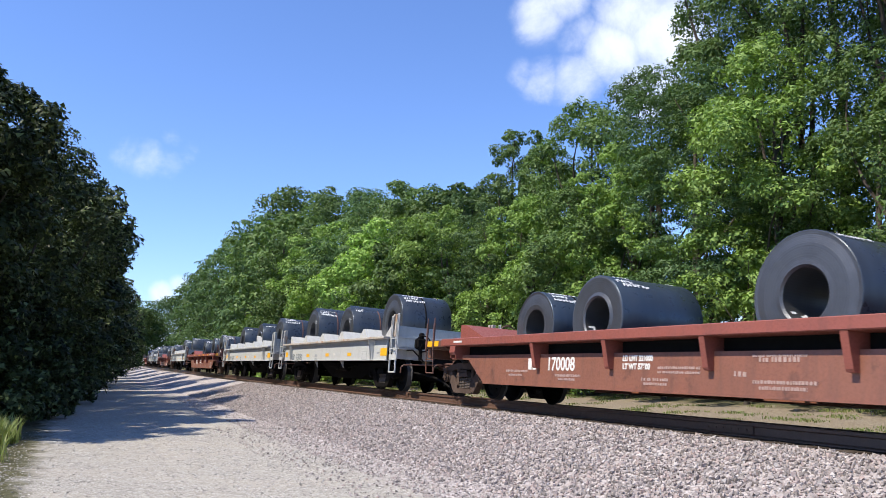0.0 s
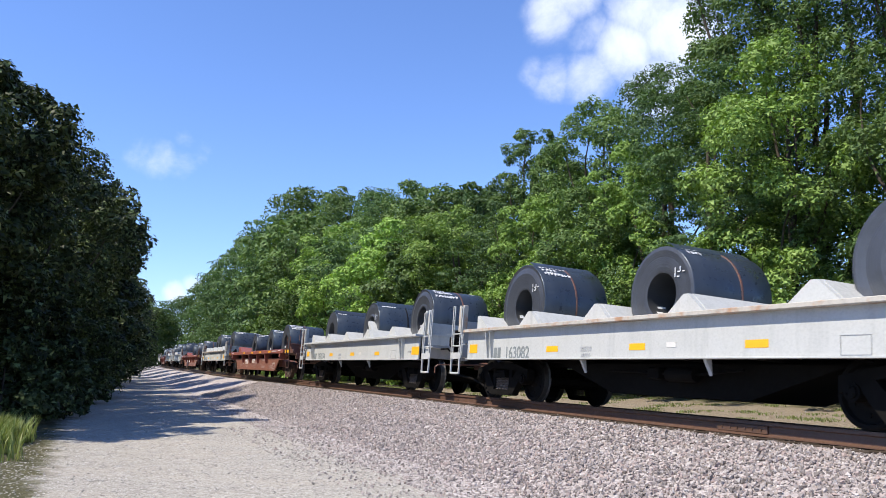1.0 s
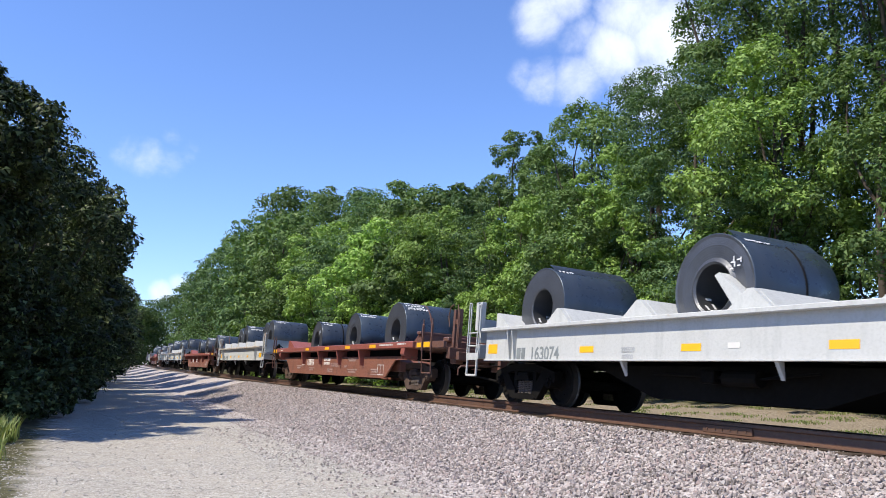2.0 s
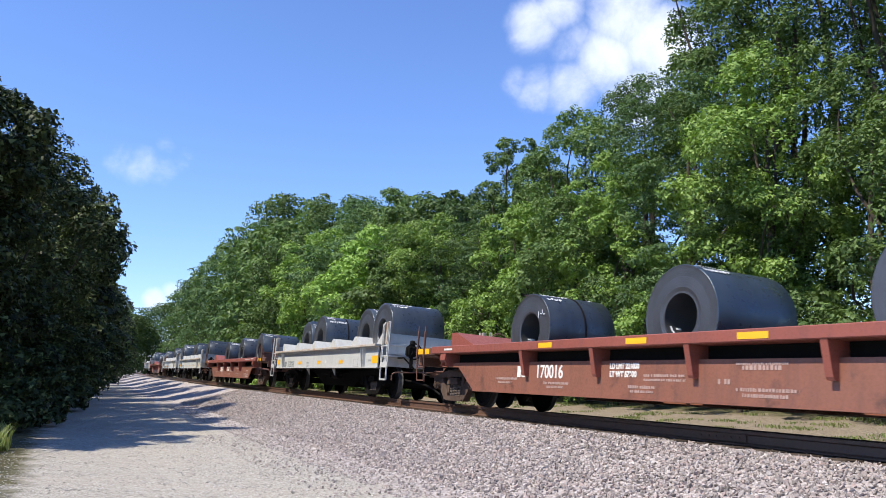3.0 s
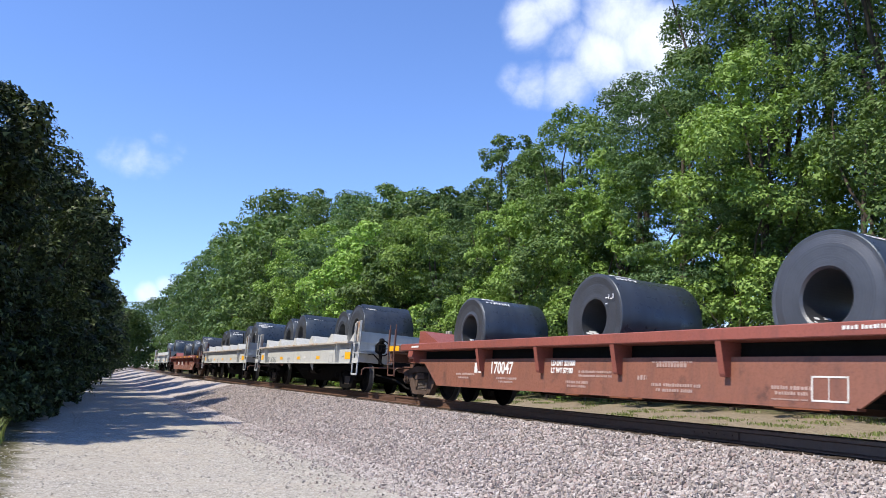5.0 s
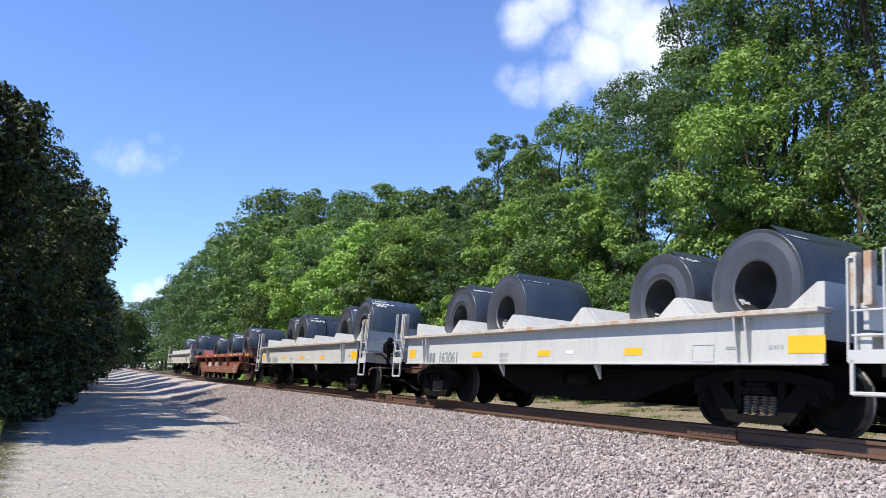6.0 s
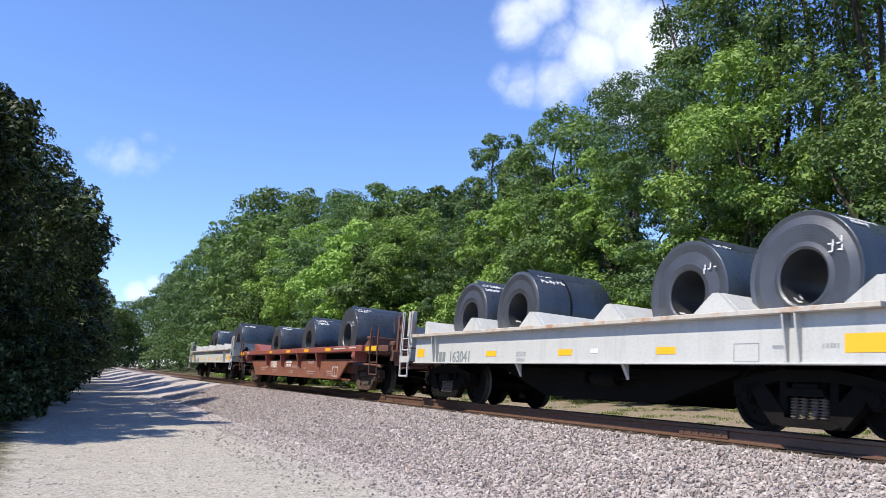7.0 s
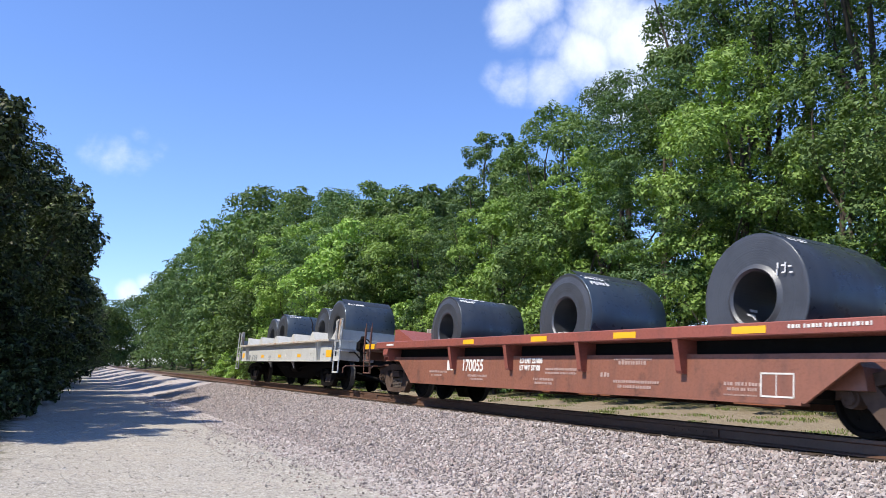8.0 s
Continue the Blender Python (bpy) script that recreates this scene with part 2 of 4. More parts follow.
def coil_mats():
    body = bpy.data.materials.new("blue_grey_mill_scale")
    n, k, b = nodes_of(body)
    info = n.new("ShaderNodeObjectInfo")
    tone = ramp(n, k, info.outputs["Random"], [(0.0, (0.045, 0.054, 0.068)), (0.5, (0.05, 0.072, 0.098)), (1.0, (0.05, 0.056, 0.066))])
    band = noise_out(n, k, 2.2, 4.0, 0.55, (0.15, 3.0, 0.15))
    tone = mixed(n, k, threshold(n, k, band, 0.4, 0.7, 0.5), tone, (0.07, 0.086, 0.105))
    k.new(tone, b.inputs["Base Color"])
    b.inputs["Metallic"].default_value = 0.45
    k.new(threshold(n, k, noise_out(n, k, 7.0), 0.0, 1.0, 0.72), b.inputs["Roughness"])
    bump(n, k, b, band, 0.08, 0.01)
    face = bpy.data.materials.new("wound_strip_edges")
    n, k, b = nodes_of(face)
    tc, sep = n.new("ShaderNodeTexCoord"), n.new("ShaderNodeSeparateXYZ")
    k.new(tc.outputs["Object"], sep.inputs[0])
    ln = n.new("ShaderNodeVectorMath")
    ln.operation = "LENGTH"
    comb = n.new("ShaderNodeCombineXYZ")
    k.new(sep.outputs["X"], comb.inputs["X"])
    k.new(sep.outputs["Z"], comb.inputs["Z"])
    k.new(comb.outputs[0], ln.inputs[0])
    ring = n.new("ShaderNodeTexNoise")
    ring.noise_dimensions = "1D"
    ring.inputs["Scale"].default_value, ring.inputs["Detail"].default_value, ring.inputs["Roughness"].default_value = 55.0, 8.0, 0.75
    k.new(ln.outputs["Value"], ring.inputs["W"])
    tone = mixed(n, k, ring.outputs["Fac"], (0.06, 0.064, 0.07), (0.15, 0.156, 0.168))
    tone = mixed(n, k, threshold(n, k, noise_out(n, k, 3.0), 0.45, 0.7, 0.4), tone, (0.058, 0.059, 0.063))
    k.new(tone, b.inputs["Base Color"])
    b.inputs["Metallic"].default_value, b.inputs["Roughness"].default_value = 0.6, 0.42
    bump(n, k, b, ring.outputs["Fac"], 0.4, 0.006)
    return body, face


COIL_BODY, COIL_FACE = coil_mats()
BALLAST = stone_mat("crushed_granite", [(0.0, (0.14, 0.12, 0.105)), (0.25, (0.28, 0.243, 0.222)), (0.55, (0.41, 0.363, 0.335)), (0.8, (0.37, 0.285, 0.255)), (1.0, (0.57, 0.525, 0.485))])
PEBBLE = stone_mat("road_pebbles", [(0.0, (0.24, 0.222, 0.195)), (0.35, (0.36, 0.335, 0.295)), (0.75, (0.48, 0.45, 0.40)), (1.0, (0.66, 0.63, 0.575))])
GROUND = ground_mat()
LEAF_A = leaf_mat("maple_leaves", [(0.0, (0.038, 0.068, 0.018)), (0.5, (0.08, 0.136, 0.038)), (1.0, (0.158, 0.228, 0.080))])
LEAF_B = leaf_mat("locust_leaves", [(0.0, (0.034, 0.068, 0.025)), (0.5, (0.07, 0.128, 0.046)), (1.0, (0.13, 0.198, 0.08))])
LEAF_C = leaf_mat("light_green_leaves", [(0.0, (0.092, 0.162, 0.030)), (0.5, (0.195, 0.315, 0.066)), (1.0, (0.32, 0.45, 0.13))])
# Roadside leaves: shade put into dark tones, sunlit tops into the pale last tone.
LEAF_D = leaf_mat("shade_toned_leaves", [(0.0, (0.008, 0.014, 0.004)), (0.55, (0.018, 0.029, 0.008)), (0.82, (0.05, 0.07, 0.022)), (1.0, (0.20, 0.25, 0.10))], 0.08, 0.25)
GRASS = leaf_mat("grass_blades", [(0.0, (0.10, 0.15, 0.04)), (0.5, (0.16, 0.21, 0.06)), (1.0, (0.26, 0.27, 0.11))])


# ================= mesh helpers =================
def link(name, me, parent=None, label=""):
    ob = new(name, me)
    if parent is not None:
        ob.parent = parent
    if label:
        ob["label"] = label
    return ob


def part(name, bm, material, parent, label="", smooth=False):
    me = bpy.data.meshes.new(name)
    bm.to_mesh(me)
    bm.free()
    for m in material if isinstance(material, (list, tuple)) else [material]:
        me.materials.append(m)
    if smooth:
        for p in me.polygons:
            p.use_smooth = True
    return link(name, me, parent, label)


def shape():
    return bmesh.new()


def box(bm, x0, x1, y0, y1, z0, z1, bevel=0.0, mi=0):
    r = bmesh.ops.create_cube(bm, size=1.0, matrix=Matrix.Translation(((x0 + x1) / 2, (y0 + y1) / 2, (z0 + z1) / 2)) @ Matrix.Diagonal((x1 - x0, y1 - y0, z1 - z0, 1)))
    vs = r["verts"]
    fs = {f for v in vs for f in v.link_faces}
    for f in fs:
        f.material_index = mi
    if bevel:
        es = {e for v in vs for e in v.link_edges}
        bmesh.ops.bevel(bm, geom=list(es), offset=bevel, segments=1, affect="EDGES", material=mi)


def prism(bm, pts, axis, a, b, mi=0):
    """A closed outline extruded from a to b: axis 'y' takes (x, z) points, 'x' takes (y, z), 'z' takes (x, y)."""
    def at(p, c):
        return {"y": (p[0], c, p[1]), "x": (c, p[0], p[1]), "z": (p[0], p[1], c)}[axis]
    lo = [bm.verts.new(at(p, a)) for p in pts]
    hi = [bm.verts.new(at(p, b)) for p in pts]
    n = len(pts)
    fs = [bm.faces.new(lo), bm.faces.new(hi[::-1])]
    for i in range(n):
        fs.append(bm.faces.new((lo[i], hi[i], hi[(i + 1) % n], lo[(i + 1) % n])))
    for f in fs:
        f.material_index = mi
    bmesh.ops.recalc_face_normals(bm, faces=fs)


def rod(bm, p, q, r, sides=8, mi=0):
    p, q = Vector(p), Vector(q)
    d = q - p
    m = Matrix.Translation((p + q) / 2) @ d.to_track_quat("Z", "Y").to_matrix().to_4x4()
    res = bmesh.ops.create_cone(bm, cap_ends=True, segments=sides, radius1=r, radius2=r, depth=d.length, matrix=m)
    for f in {f for v in res["verts"] for f in v.link_faces}:
        f.material_index = mi


def pipe(bm, pts, r, sides=6, mi=0):
    for a, b in zip(pts, pts[1:]):
        rod(bm, a, b, r, sides, mi)


def lathe(bm, profile, segs, mi=0):
    """Turns (radius, y) points about the y axis; an open profile, ends left as they are."""
    rings = []
    for r, y in profile:
        rings.append([bm.verts.new((r * math.cos(2 * math.pi * i / segs), y, r * math.sin(2 * math.pi * i / segs))) for i in range(segs)])
    for j in range(len(rings) - 1):
        for i in range(segs):
            f = bm.faces.new((rings[j][i], rings[j][(i + 1) % segs], rings[j + 1][(i + 1) % segs], rings[j + 1][i]))
            f.material_index = mi
    return rings


def numpy_mesh(name, verts, faces_n, mats, index=None):
    """A mesh from arrays: verts (n, 3) and faces (m, k)."""
    me = bpy.data.meshes.new(name)
    v, f = np.asarray(verts, np.float32), np.asarray(faces_n, np.int32)
    me.vertices.add(len(v))
    me.vertices.foreach_set("co", v.ravel())
    me.loops.add(f.size)
    me.loops.foreach_set("vertex_index", f.ravel())
    me.polygons.add(len(f))
    me.polygons.foreach_set("loop_start", np.arange(len(f), dtype=np.int32) * f.shape[1])
    for m in mats:
        me.materials.append(m)
    if index is not None:
        me.polygons.foreach_set("material_index", np.asarray(index, np.int32))
    me.update(calc_edges=True)
    me.shade_flat()
    return me


# ================= the line of the track =================
X0, Y0, HEAD, KAPPA, GRADE, RAIL_Z, CANT = 3.315, 14.0, radians(24.71), 0.00041, 0.00525, 0.715, 4.6
CENTRE_Z = RAIL_Z - 0.75 * math.sin(radians(CANT))


def on_track(s, u=0.0):
    """The plan point s metres along the track (growing away from the camera) and u metres to its far side."""
    a = HEAD - KAPPA * s
    if abs(s) > 1e-6:
        x = X0 - (math.cos(a) - math.cos(HEAD)) / KAPPA
        y = Y0 + (math.sin(HEAD) - math.sin(a)) / KAPPA
    else:
        x, y = X0, Y0
    return x + math.cos(a) * u, y + math.sin(a) * u


def rise(s):
    return GRADE * max(-60.0, min(s, 260.0))


PROFILE_U = [-900, -120, -30, -15, -11.5, -9.5, -8.5, -5.0, -4.3, -1.95, -1.6, 1.6, 1.95, 3.1, 5.0, 9.0, 14.0, 30.0, 120, 900]
PROFILE_Z = [3.0, 1.5, 0.6, 0.35, 0.18, 0.05, 0.0, 0.0, 0.02, 0.50, 0.545, 0.29, 0.26, 0.02, 0.0, 0.22, 0.8, 2.2, 4, 6]


def ground_z(s, u):
    z = float(np.interp(u, PROFILE_U, PROFILE_Z)) + rise(s)
    if abs(u) > 2.2 and abs(u) < 40:
        z += 0.035 * noise.noise((s * 0.35, u * 0.5, 0.0)) + 0.015 * noise.noise((s * 1.3, u * 1.6, 3.0))
    return z


def steps(*spans):
    out = []
    for a, b, d in spans:
        out += list(np.arange(a, b, d))
    return out


def build_ground():
    ss = [-900, -400, -200, -100, -60] + steps((-40, 30, 0.4), (30, 80, 1.0), (80, 200, 3.0)) + [200, 240, 300, 450, 800, 1500]
    us = [-900, -300, -120, -60, -30, -20] + steps((-15, 12, 0.3), (12, 30, 2.0)) + [30, 45, 80, 120, 300, 900]
    verts = [(*on_track(s, u), ground_z(s, u)) for s in ss for u in us]
    w = len(us)
    faces = [(i * w + j, i * w + j + 1, (i + 1) * w + j + 1, (i + 1) * w + j) for i in range(len(ss) - 1) for j in range(w - 1)]
    me = numpy_mesh("ground", verts, faces, [GROUND])
    zone = me.color_attributes.new("zone", "FLOAT_COLOR", "POINT")

    def soft(x, at, width):
        return max(0.0, min(1.0, (x - at) / width + 0.5))
    weights = []
    for s in ss:
        edge = 9.6 - 0.07 * max(0.0, min(s, 60.0))
        for u in us:
            weights += [soft(u, -5.0, 2.6), soft(u, 2.9, 0.9), max(soft(-u, 9.3, 1.5), soft(u, edge, 2.4)), 1.0]
    zone.data.foreach_set("color", np.array(weights, np.float32))
    for p in me.polygons:
        p.use_smooth = True
    return tagged(link("ground", me), "gravel road, ballast shoulder and dirt strip beside the track", "ground", kind="structure")


def pebble_cloud(name, count, spans, size, mat, rng, corners, faces, lift=0.3, flat=1.0):
    """Loose stones as one mesh: each a rough block with its own shape and turn."""
    base, fc = np.array(corners, float), np.array(faces)
    sp = np.array(spans, float)[rng.integers(0, len(spans), count)]
    s, u = sp[:, 0] + (sp[:, 1] - sp[:, 0]) * rng.random(count), sp[:, 2] + (sp[:, 3] - sp[:, 2]) * rng.random(count)
    r = size[0] + (size[1] - size[0]) * rng.random(count) ** 2
    q = rng.normal(size=(count, 4))
    q /= np.linalg.norm(q, axis=1, keepdims=True)
    w, x, y, z = q.T
    turn = np.stack([1 - 2 * (y * y + z * z), 2 * (x * y - z * w), 2 * (x * z + y * w), 2 * (x * y + z * w), 1 - 2 * (x * x + z * z), 2 * (y * z - x * w),
                     2 * (x * z - y * w), 2 * (y * z + x * w), 1 - 2 * (x * x + y * y)], 1).reshape(-1, 3, 3)
    v = base[None] * (0.65 + 0.7 * rng.random((count, len(base), 3))) * np.array([1.0, 0.85, 0.62]) * r[:, None, None]
    v = np.einsum("nij,nkj->nki", turn, v)
    v[:, :, 2] *= flat
    place = np.array([(*on_track(a, b), ground_z(a, b) + c * lift) for a, b, c in zip(s, u, r)])
    v = v + place[:, None, :]
    f = fc[None] + (np.arange(count) * len(base))[:, None, None]
    return numpy_mesh(name, v.reshape(-1, 3), f.reshape(-1, fc.shape[1]), [mat])


def sweep(name, outline, s_list, u0, mats, mat_of):
    """An outline of (u, z) points, in the canted plane of the rails, swept along the track."""
    c, sn = math.cos(radians(CANT)), math.sin(radians(CANT))
    n = len(outline)
    vs, fs, mi = [], [], []
    for s in s_list:
        for u, z in outline:
            uu = u0 + u
            x, y = on_track(s, uu * c + z * sn)
            vs.append((x, y, CENTRE_Z + rise(s) - uu * sn + z * c))
    for i in range(len(s_list) - 1):
        for j in range(n):
            fs.append((i * n + j, i * n + (j + 1) % n, (i + 1) * n + (j + 1) % n, (i + 1) * n + j))
            mi.append(mat_of[j])
    return numpy_mesh(name, vs, fs, mats, index=mi)


def build_track():
    ss = steps((-60, 60, 2.0), (60, 240, 6.0))
    rail = [(-0.037, 0.0), (0.037, 0.0), (0.037, -0.04), (0.010, -0.055), (0.010, -0.15), (0.075, -0.17), (0.075, -0.185),
            (-0.075, -0.185), (-0.075, -0.17), (-0.010, -0.15), (-0.010, -0.055), (-0.037, -0.04)]
    for side in (-1, 1):
        me = sweep("rail", rail, ss, side * 0.755, [RAILSIDE, RAILTOP], [1] + [0] * 11)
        r = tagged(link("rail", me), "rust-brown steel rail with a shiny worn head", "rail", "rails of the track", "structure")
        for at in (-1.95, 9.9, 21.7):
            bm = shape()
            x, y = on_track(at + side, side * 0.755)
            for k in (-1, 1):
                box(bm, -0.45, 0.45, k * 0.034 - 0.014, k * 0.034 + 0.014, -0.155, -0.05, 0.006)
                for b in (-0.35, -0.2, -0.07, 0.07, 0.2, 0.35):
                    rod(bm, (b, k * 0.04, -0.1), (b, k * 0.062, -0.1), 0.013, 6)
            j = part("joint_bar", bm, RAILSIDE, r, "rusty bolted joint bar")
            j.matrix_basis = pose(x, y, CENTRE_Z + rise(at) - side * 0.755 * math.sin(radians(CANT)), 0, 0, 90 + math.degrees(HEAD) + 180)
    bed = tagged(new("track_bed"), "creosoted timber sleepers bedded in ballast", "sleepers", kind="structure")
    tie_me = None
    for i in range(120):
        s = -14 + i * 0.52
        if tie_me is None:
            bm = shape()
            box(bm, -0.115, 0.115, -1.3, 1.3, -0.37, -0.19, 0.012)
            ob = part("sleeper", bm, TIE, bed)
            tie_me = ob.data
        else:
            ob = link("sleeper", tie_me, bed)
        ob.matrix_basis = track_pose(s)


def track_pose(s, half=0.5):
    """The pose of something that rides on the rails at s: x runs towards the camera, y to the far side."""
    (xf, yf), (xr, yr) = on_track(s - half), on_track(s + half)
    f, r = Vector((xf, yf, CENTRE_Z + rise(s - half))), Vector((xr, yr, CENTRE_Z + rise(s + half)))
    ax = (f - r).normalized()
    ay = Vector((0, 0, 1)).cross(ax).normalized()
    az = ax.cross(ay)
    m = Matrix((ax, ay, az)).transposed().to_4x4()
    m.translation = (f + r) / 2
    return m @ pose(0, 0, 0, -CANT)


build_ground()
build_track()


# ================= trees =================
def unit(v):
    return v / (np.linalg.norm(v, axis=-1, keepdims=True) + 1e-9)


def leaf_arrays(points, normals, size, rng, slim=0.36):
    """Small leaves, one triangle each, at the points."""
    n = len(points)
    d = rng.normal(size=(n, 3)) + np.array([0, 0, -0.35])
    d = unit(d - normals * np.sum(d * normals, 1, keepdims=True))
    w = np.cross(normals, d)
    l = size * (0.6 + 0.8 * rng.random((n, 1)))
    v = np.stack([points - d * l * 0.4 + w * l * slim, points - d * l * 0.4 - w * l * slim, points + d * l * 0.75], 1)
    return v.reshape(-1, 3)


def crown_mesh(h, r, base, rng, mat, leaves, leaf, lobes, feathery=False):
    """A crown of leafy boughs round the trunk: every bough carries tufts on its outer side, every tuft is a shell of small leaves."""
    f = (np.arange(lobes) + rng.random(lobes)) / lobes
    wide = np.where(f < 0.5, 0.80 + 0.4 * f, np.sqrt(np.clip(1.0 - ((f - 0.5) / 0.52) ** 2, 0.02, 1)))
    lr = r * (0.22 + 0.28 * rng.random(lobes) ** 1.5) * np.where(f > 0.85, 0.72, 1.0)
    reach = np.maximum(0.0, r * wide * (0.55 + 0.5 * rng.random(lobes)) - lr * 0.45)
    a = np.arange(lobes) * 2.4 + rng.random(lobes) * 1.3
    z = base + (h - base) * f
    cs = np.stack([reach * np.cos(a), reach * np.sin(a), np.minimum(z, h - lr * 0.75)], 1)
    outer = np.stack([np.cos(a), np.sin(a), np.full(lobes, 0.35)], 1)
    # tufts on each bough
    per = 15
    tuft_dir = unit(rng.normal(size=(lobes, per, 3)) + outer[:, None, :] * 0.55 + np.array([0, 0, 0.35]))
    tuft = cs[:, None, :] + tuft_dir * lr[:, None, None] * (0.62 + 0.5 * rng.random((lobes, per, 1))) * np.array([1, 1, 0.72])
    tuft_r = lr[:, None] * (0.22 + 0.30 * rng.random((lobes, per)))
    share = (tuft_r ** 2).ravel()
    which = rng.choice(lobes * per, leaves, p=share / share.sum())
    td, tc, tr = tuft_dir.reshape(-1, 3)[which], tuft.reshape(-1, 3)[which], tuft_r.ravel()[which][:, None]
    out = unit(rng.normal(size=(leaves, 3)) + td * 0.6 + np.array([0, 0, 0.35]))
    squash = np.array([1.25, 1.25, 0.42]) if feathery else np.array([1.05, 1.05, 0.78])
    pts = tc + out * tr * (0.45 + 0.75 * rng.random((leaves, 1)) ** 0.6) * squash
    nor = unit(out * 0.75 + np.array([0, 0, 0.4]) + rng.normal(size=(leaves, 3)) * 0.42)
    keep = pts[:, 2] > 0.08
    v = leaf_arrays(pts[keep], nor[keep], leaf, rng, 0.26 if feathery else 0.38)
    return numpy_mesh("crown", v, np.arange(len(v)).reshape(-1, 3), [mat]), cs


def trunk_mesh(h, r0, tips, rng):
    bm = shape()

    def limb(p, q, ra, rb, bend, n=5):
        p, q = Vector(p), Vector(q)
        side = Vector((rng.normal(), rng.normal(), 0)) * bend
        prev = None
        for i in range(n + 1):
            f = i / n
            c = p.lerp(q, f) + side * math.sin(math.pi * f)
            rad = ra + (rb - ra) * f
            ring = [bm.verts.new((c.x + rad * math.cos(a), c.y + rad * math.sin(a), c.z)) for a in (0, 1.047, 2.094, 3.142, 4.189, 5.236)]
            if prev:
                for j in range(6):
                    bm.faces.new((prev[j], prev[(j + 1) % 6], ring[(j + 1) % 6], ring[j]))
            prev = ring
    limb((0, 0, -0.15), (0.1 * h * rng.normal() * 0.3, 0.1 * h * rng.normal() * 0.3, h * 0.8), r0, r0 * 0.22, 0.02 * h)
    for c in tips:
        z = max(0.4, float(c[2]) * 0.55)
        limb((0, 0, z), (float(c[0]) * 0.9, float(c[1]) * 0.9, float(c[2])), r0 * 0.4, r0 * 0.08, 0.03 * h, 4)
    me = bpy.data.meshes.new("trunk")
    bm.to_mesh(me)
    bm.free()
    me.materials.append(BARK)
    for p in me.polygons:
        p.use_smooth = True
    return me


def plant(s, u, h, r, mat, label, category, rng, base=0.12, leaves=20000, leaf=0.12, lobes=30, group=""):
    x, y = on_track(s, u)
    root = tagged(new(category.replace(" ", "_")), label, category, group)
    root.matrix_basis = pose(x, y, ground_z(s, u) - 0.03)
    me, cs = crown_mesh(h, r, base * h, rng, mat, leaves, leaf, lobes, mat is LEAF_B)
    link("crown", me, root)
    link("trunk", trunk_mesh(h, 0.014 * h + 0.04, cs[::3], rng), root)
    return root


tree_rng = np.random.default_rng(5)
WORDS = {LEAF_A: "tall broadleaf tree with a dense mid-green crown", LEAF_B: "tall locust tree with a feathery dark green crown", LEAF_C: "broadleaf tree with a sunlit yellow-green crown", LEAF_D: "roadside tree with a green crown coloured dark for shade"}
# far side of the track, back row: along, off, height, radius
BACK = [(-4, 15, 15, 4.2), (1, 15.5, 17, 4.4), (5, 15, 18, 4.2), (8.6, 14.5, 18.5, 3.6), (12.0, 14.8, 18.8, 3.3), (16.6, 14.5, 13.6, 3.2), (20.5, 14, 13.6, 3.2), (24.5, 14, 12.2, 2.9), (28, 14, 14.0, 2.5), (33, 14, 11.8, 3.4),
        (38, 14, 12.7, 3.6), (43, 14.5, 13.4, 3.8), (50, 14.5, 14.8, 4.3), (57, 14.5, 16.0, 4.8), (65, 15, 17.3, 5.2), (74, 15, 18.6, 5.6)]
FRONT = [(-1, 10.8, 8.5, 2.8), (3, 11, 9.5, 3.0), (6.5, 10.8, 11, 2.8), (10, 10.5, 11.5, 2.8), (13.5, 10.5, 9.5, 2.6), (16.5, 10.2, 8.5, 2.6), (20, 9.8, 8.6, 2.6), (23.5, 9.6, 9, 2.8), (27.5, 9.2, 9.4, 3.0),
         (32, 9, 9.2, 3.2), (37, 9, 10.2, 3.4), (43, 8.8, 10.6, 3.6), (50, 8.8, 12, 4.0), (58, 8.8, 13.2, 4.4)]
FAR = [(68, 9, 15.5, 5), (80, 9.5, 18, 5.5), (86, 15, 22, 6.5), (94, 9.5, 18.5, 6), (102, 16, 25, 7), (110, 9, 17, 6), (122, 13, 22, 7), (128, 8, 15, 6), (146, 10, 18, 7), (166, 6, 15, 7.5), (160, -3.5, 12, 5.5), (170, 1, 14, 6), (176, -7, 13, 7), (182, -4, 13, 8), (190, -14, 13, 8), (188, 8, 17, 8)]
LEFT = [(7.2, -12.8, 7.8, 1.9), (10.2, -11.7, 8.7, 2.1), (13.8, -11.25, 9.2, 2.4), (18.5, -10.7, 9.6, 2.8), (24, -10.4, 9.5, 3.0), (30.5, -10.2, 10.3, 3.1), (38, -10.0, 11, 3.3), (46, -9.8, 10.2, 3.5), (55, -9.6, 9.8, 3.6), (66, -8.9, 9.6, 3.8),
        (79, -8.5, 11, 4.0), (95, -8.2, 11, 4.4), (114, -7.6, 11, 4.8), (136, -7.2, 11, 5.3), (12, -14.5, 8.5, 3.2), (20, -14.5, 9.5, 3.4), (30, -15, 11, 3.6), (42, -15, 12, 4)]
for i, (s, u, h, r) in enumerate(BACK):
    m = (LEAF_A, LEAF_B, LEAF_A, LEAF_A)[i % 4]
    near = s < 30
    plant(s, u, h, r, m, WORDS[m], "tree", tree_rng, 0.14, 38000 if near else 24000, 0.125 if near else 0.21, 36 if near else 30, "trees beyond the track")
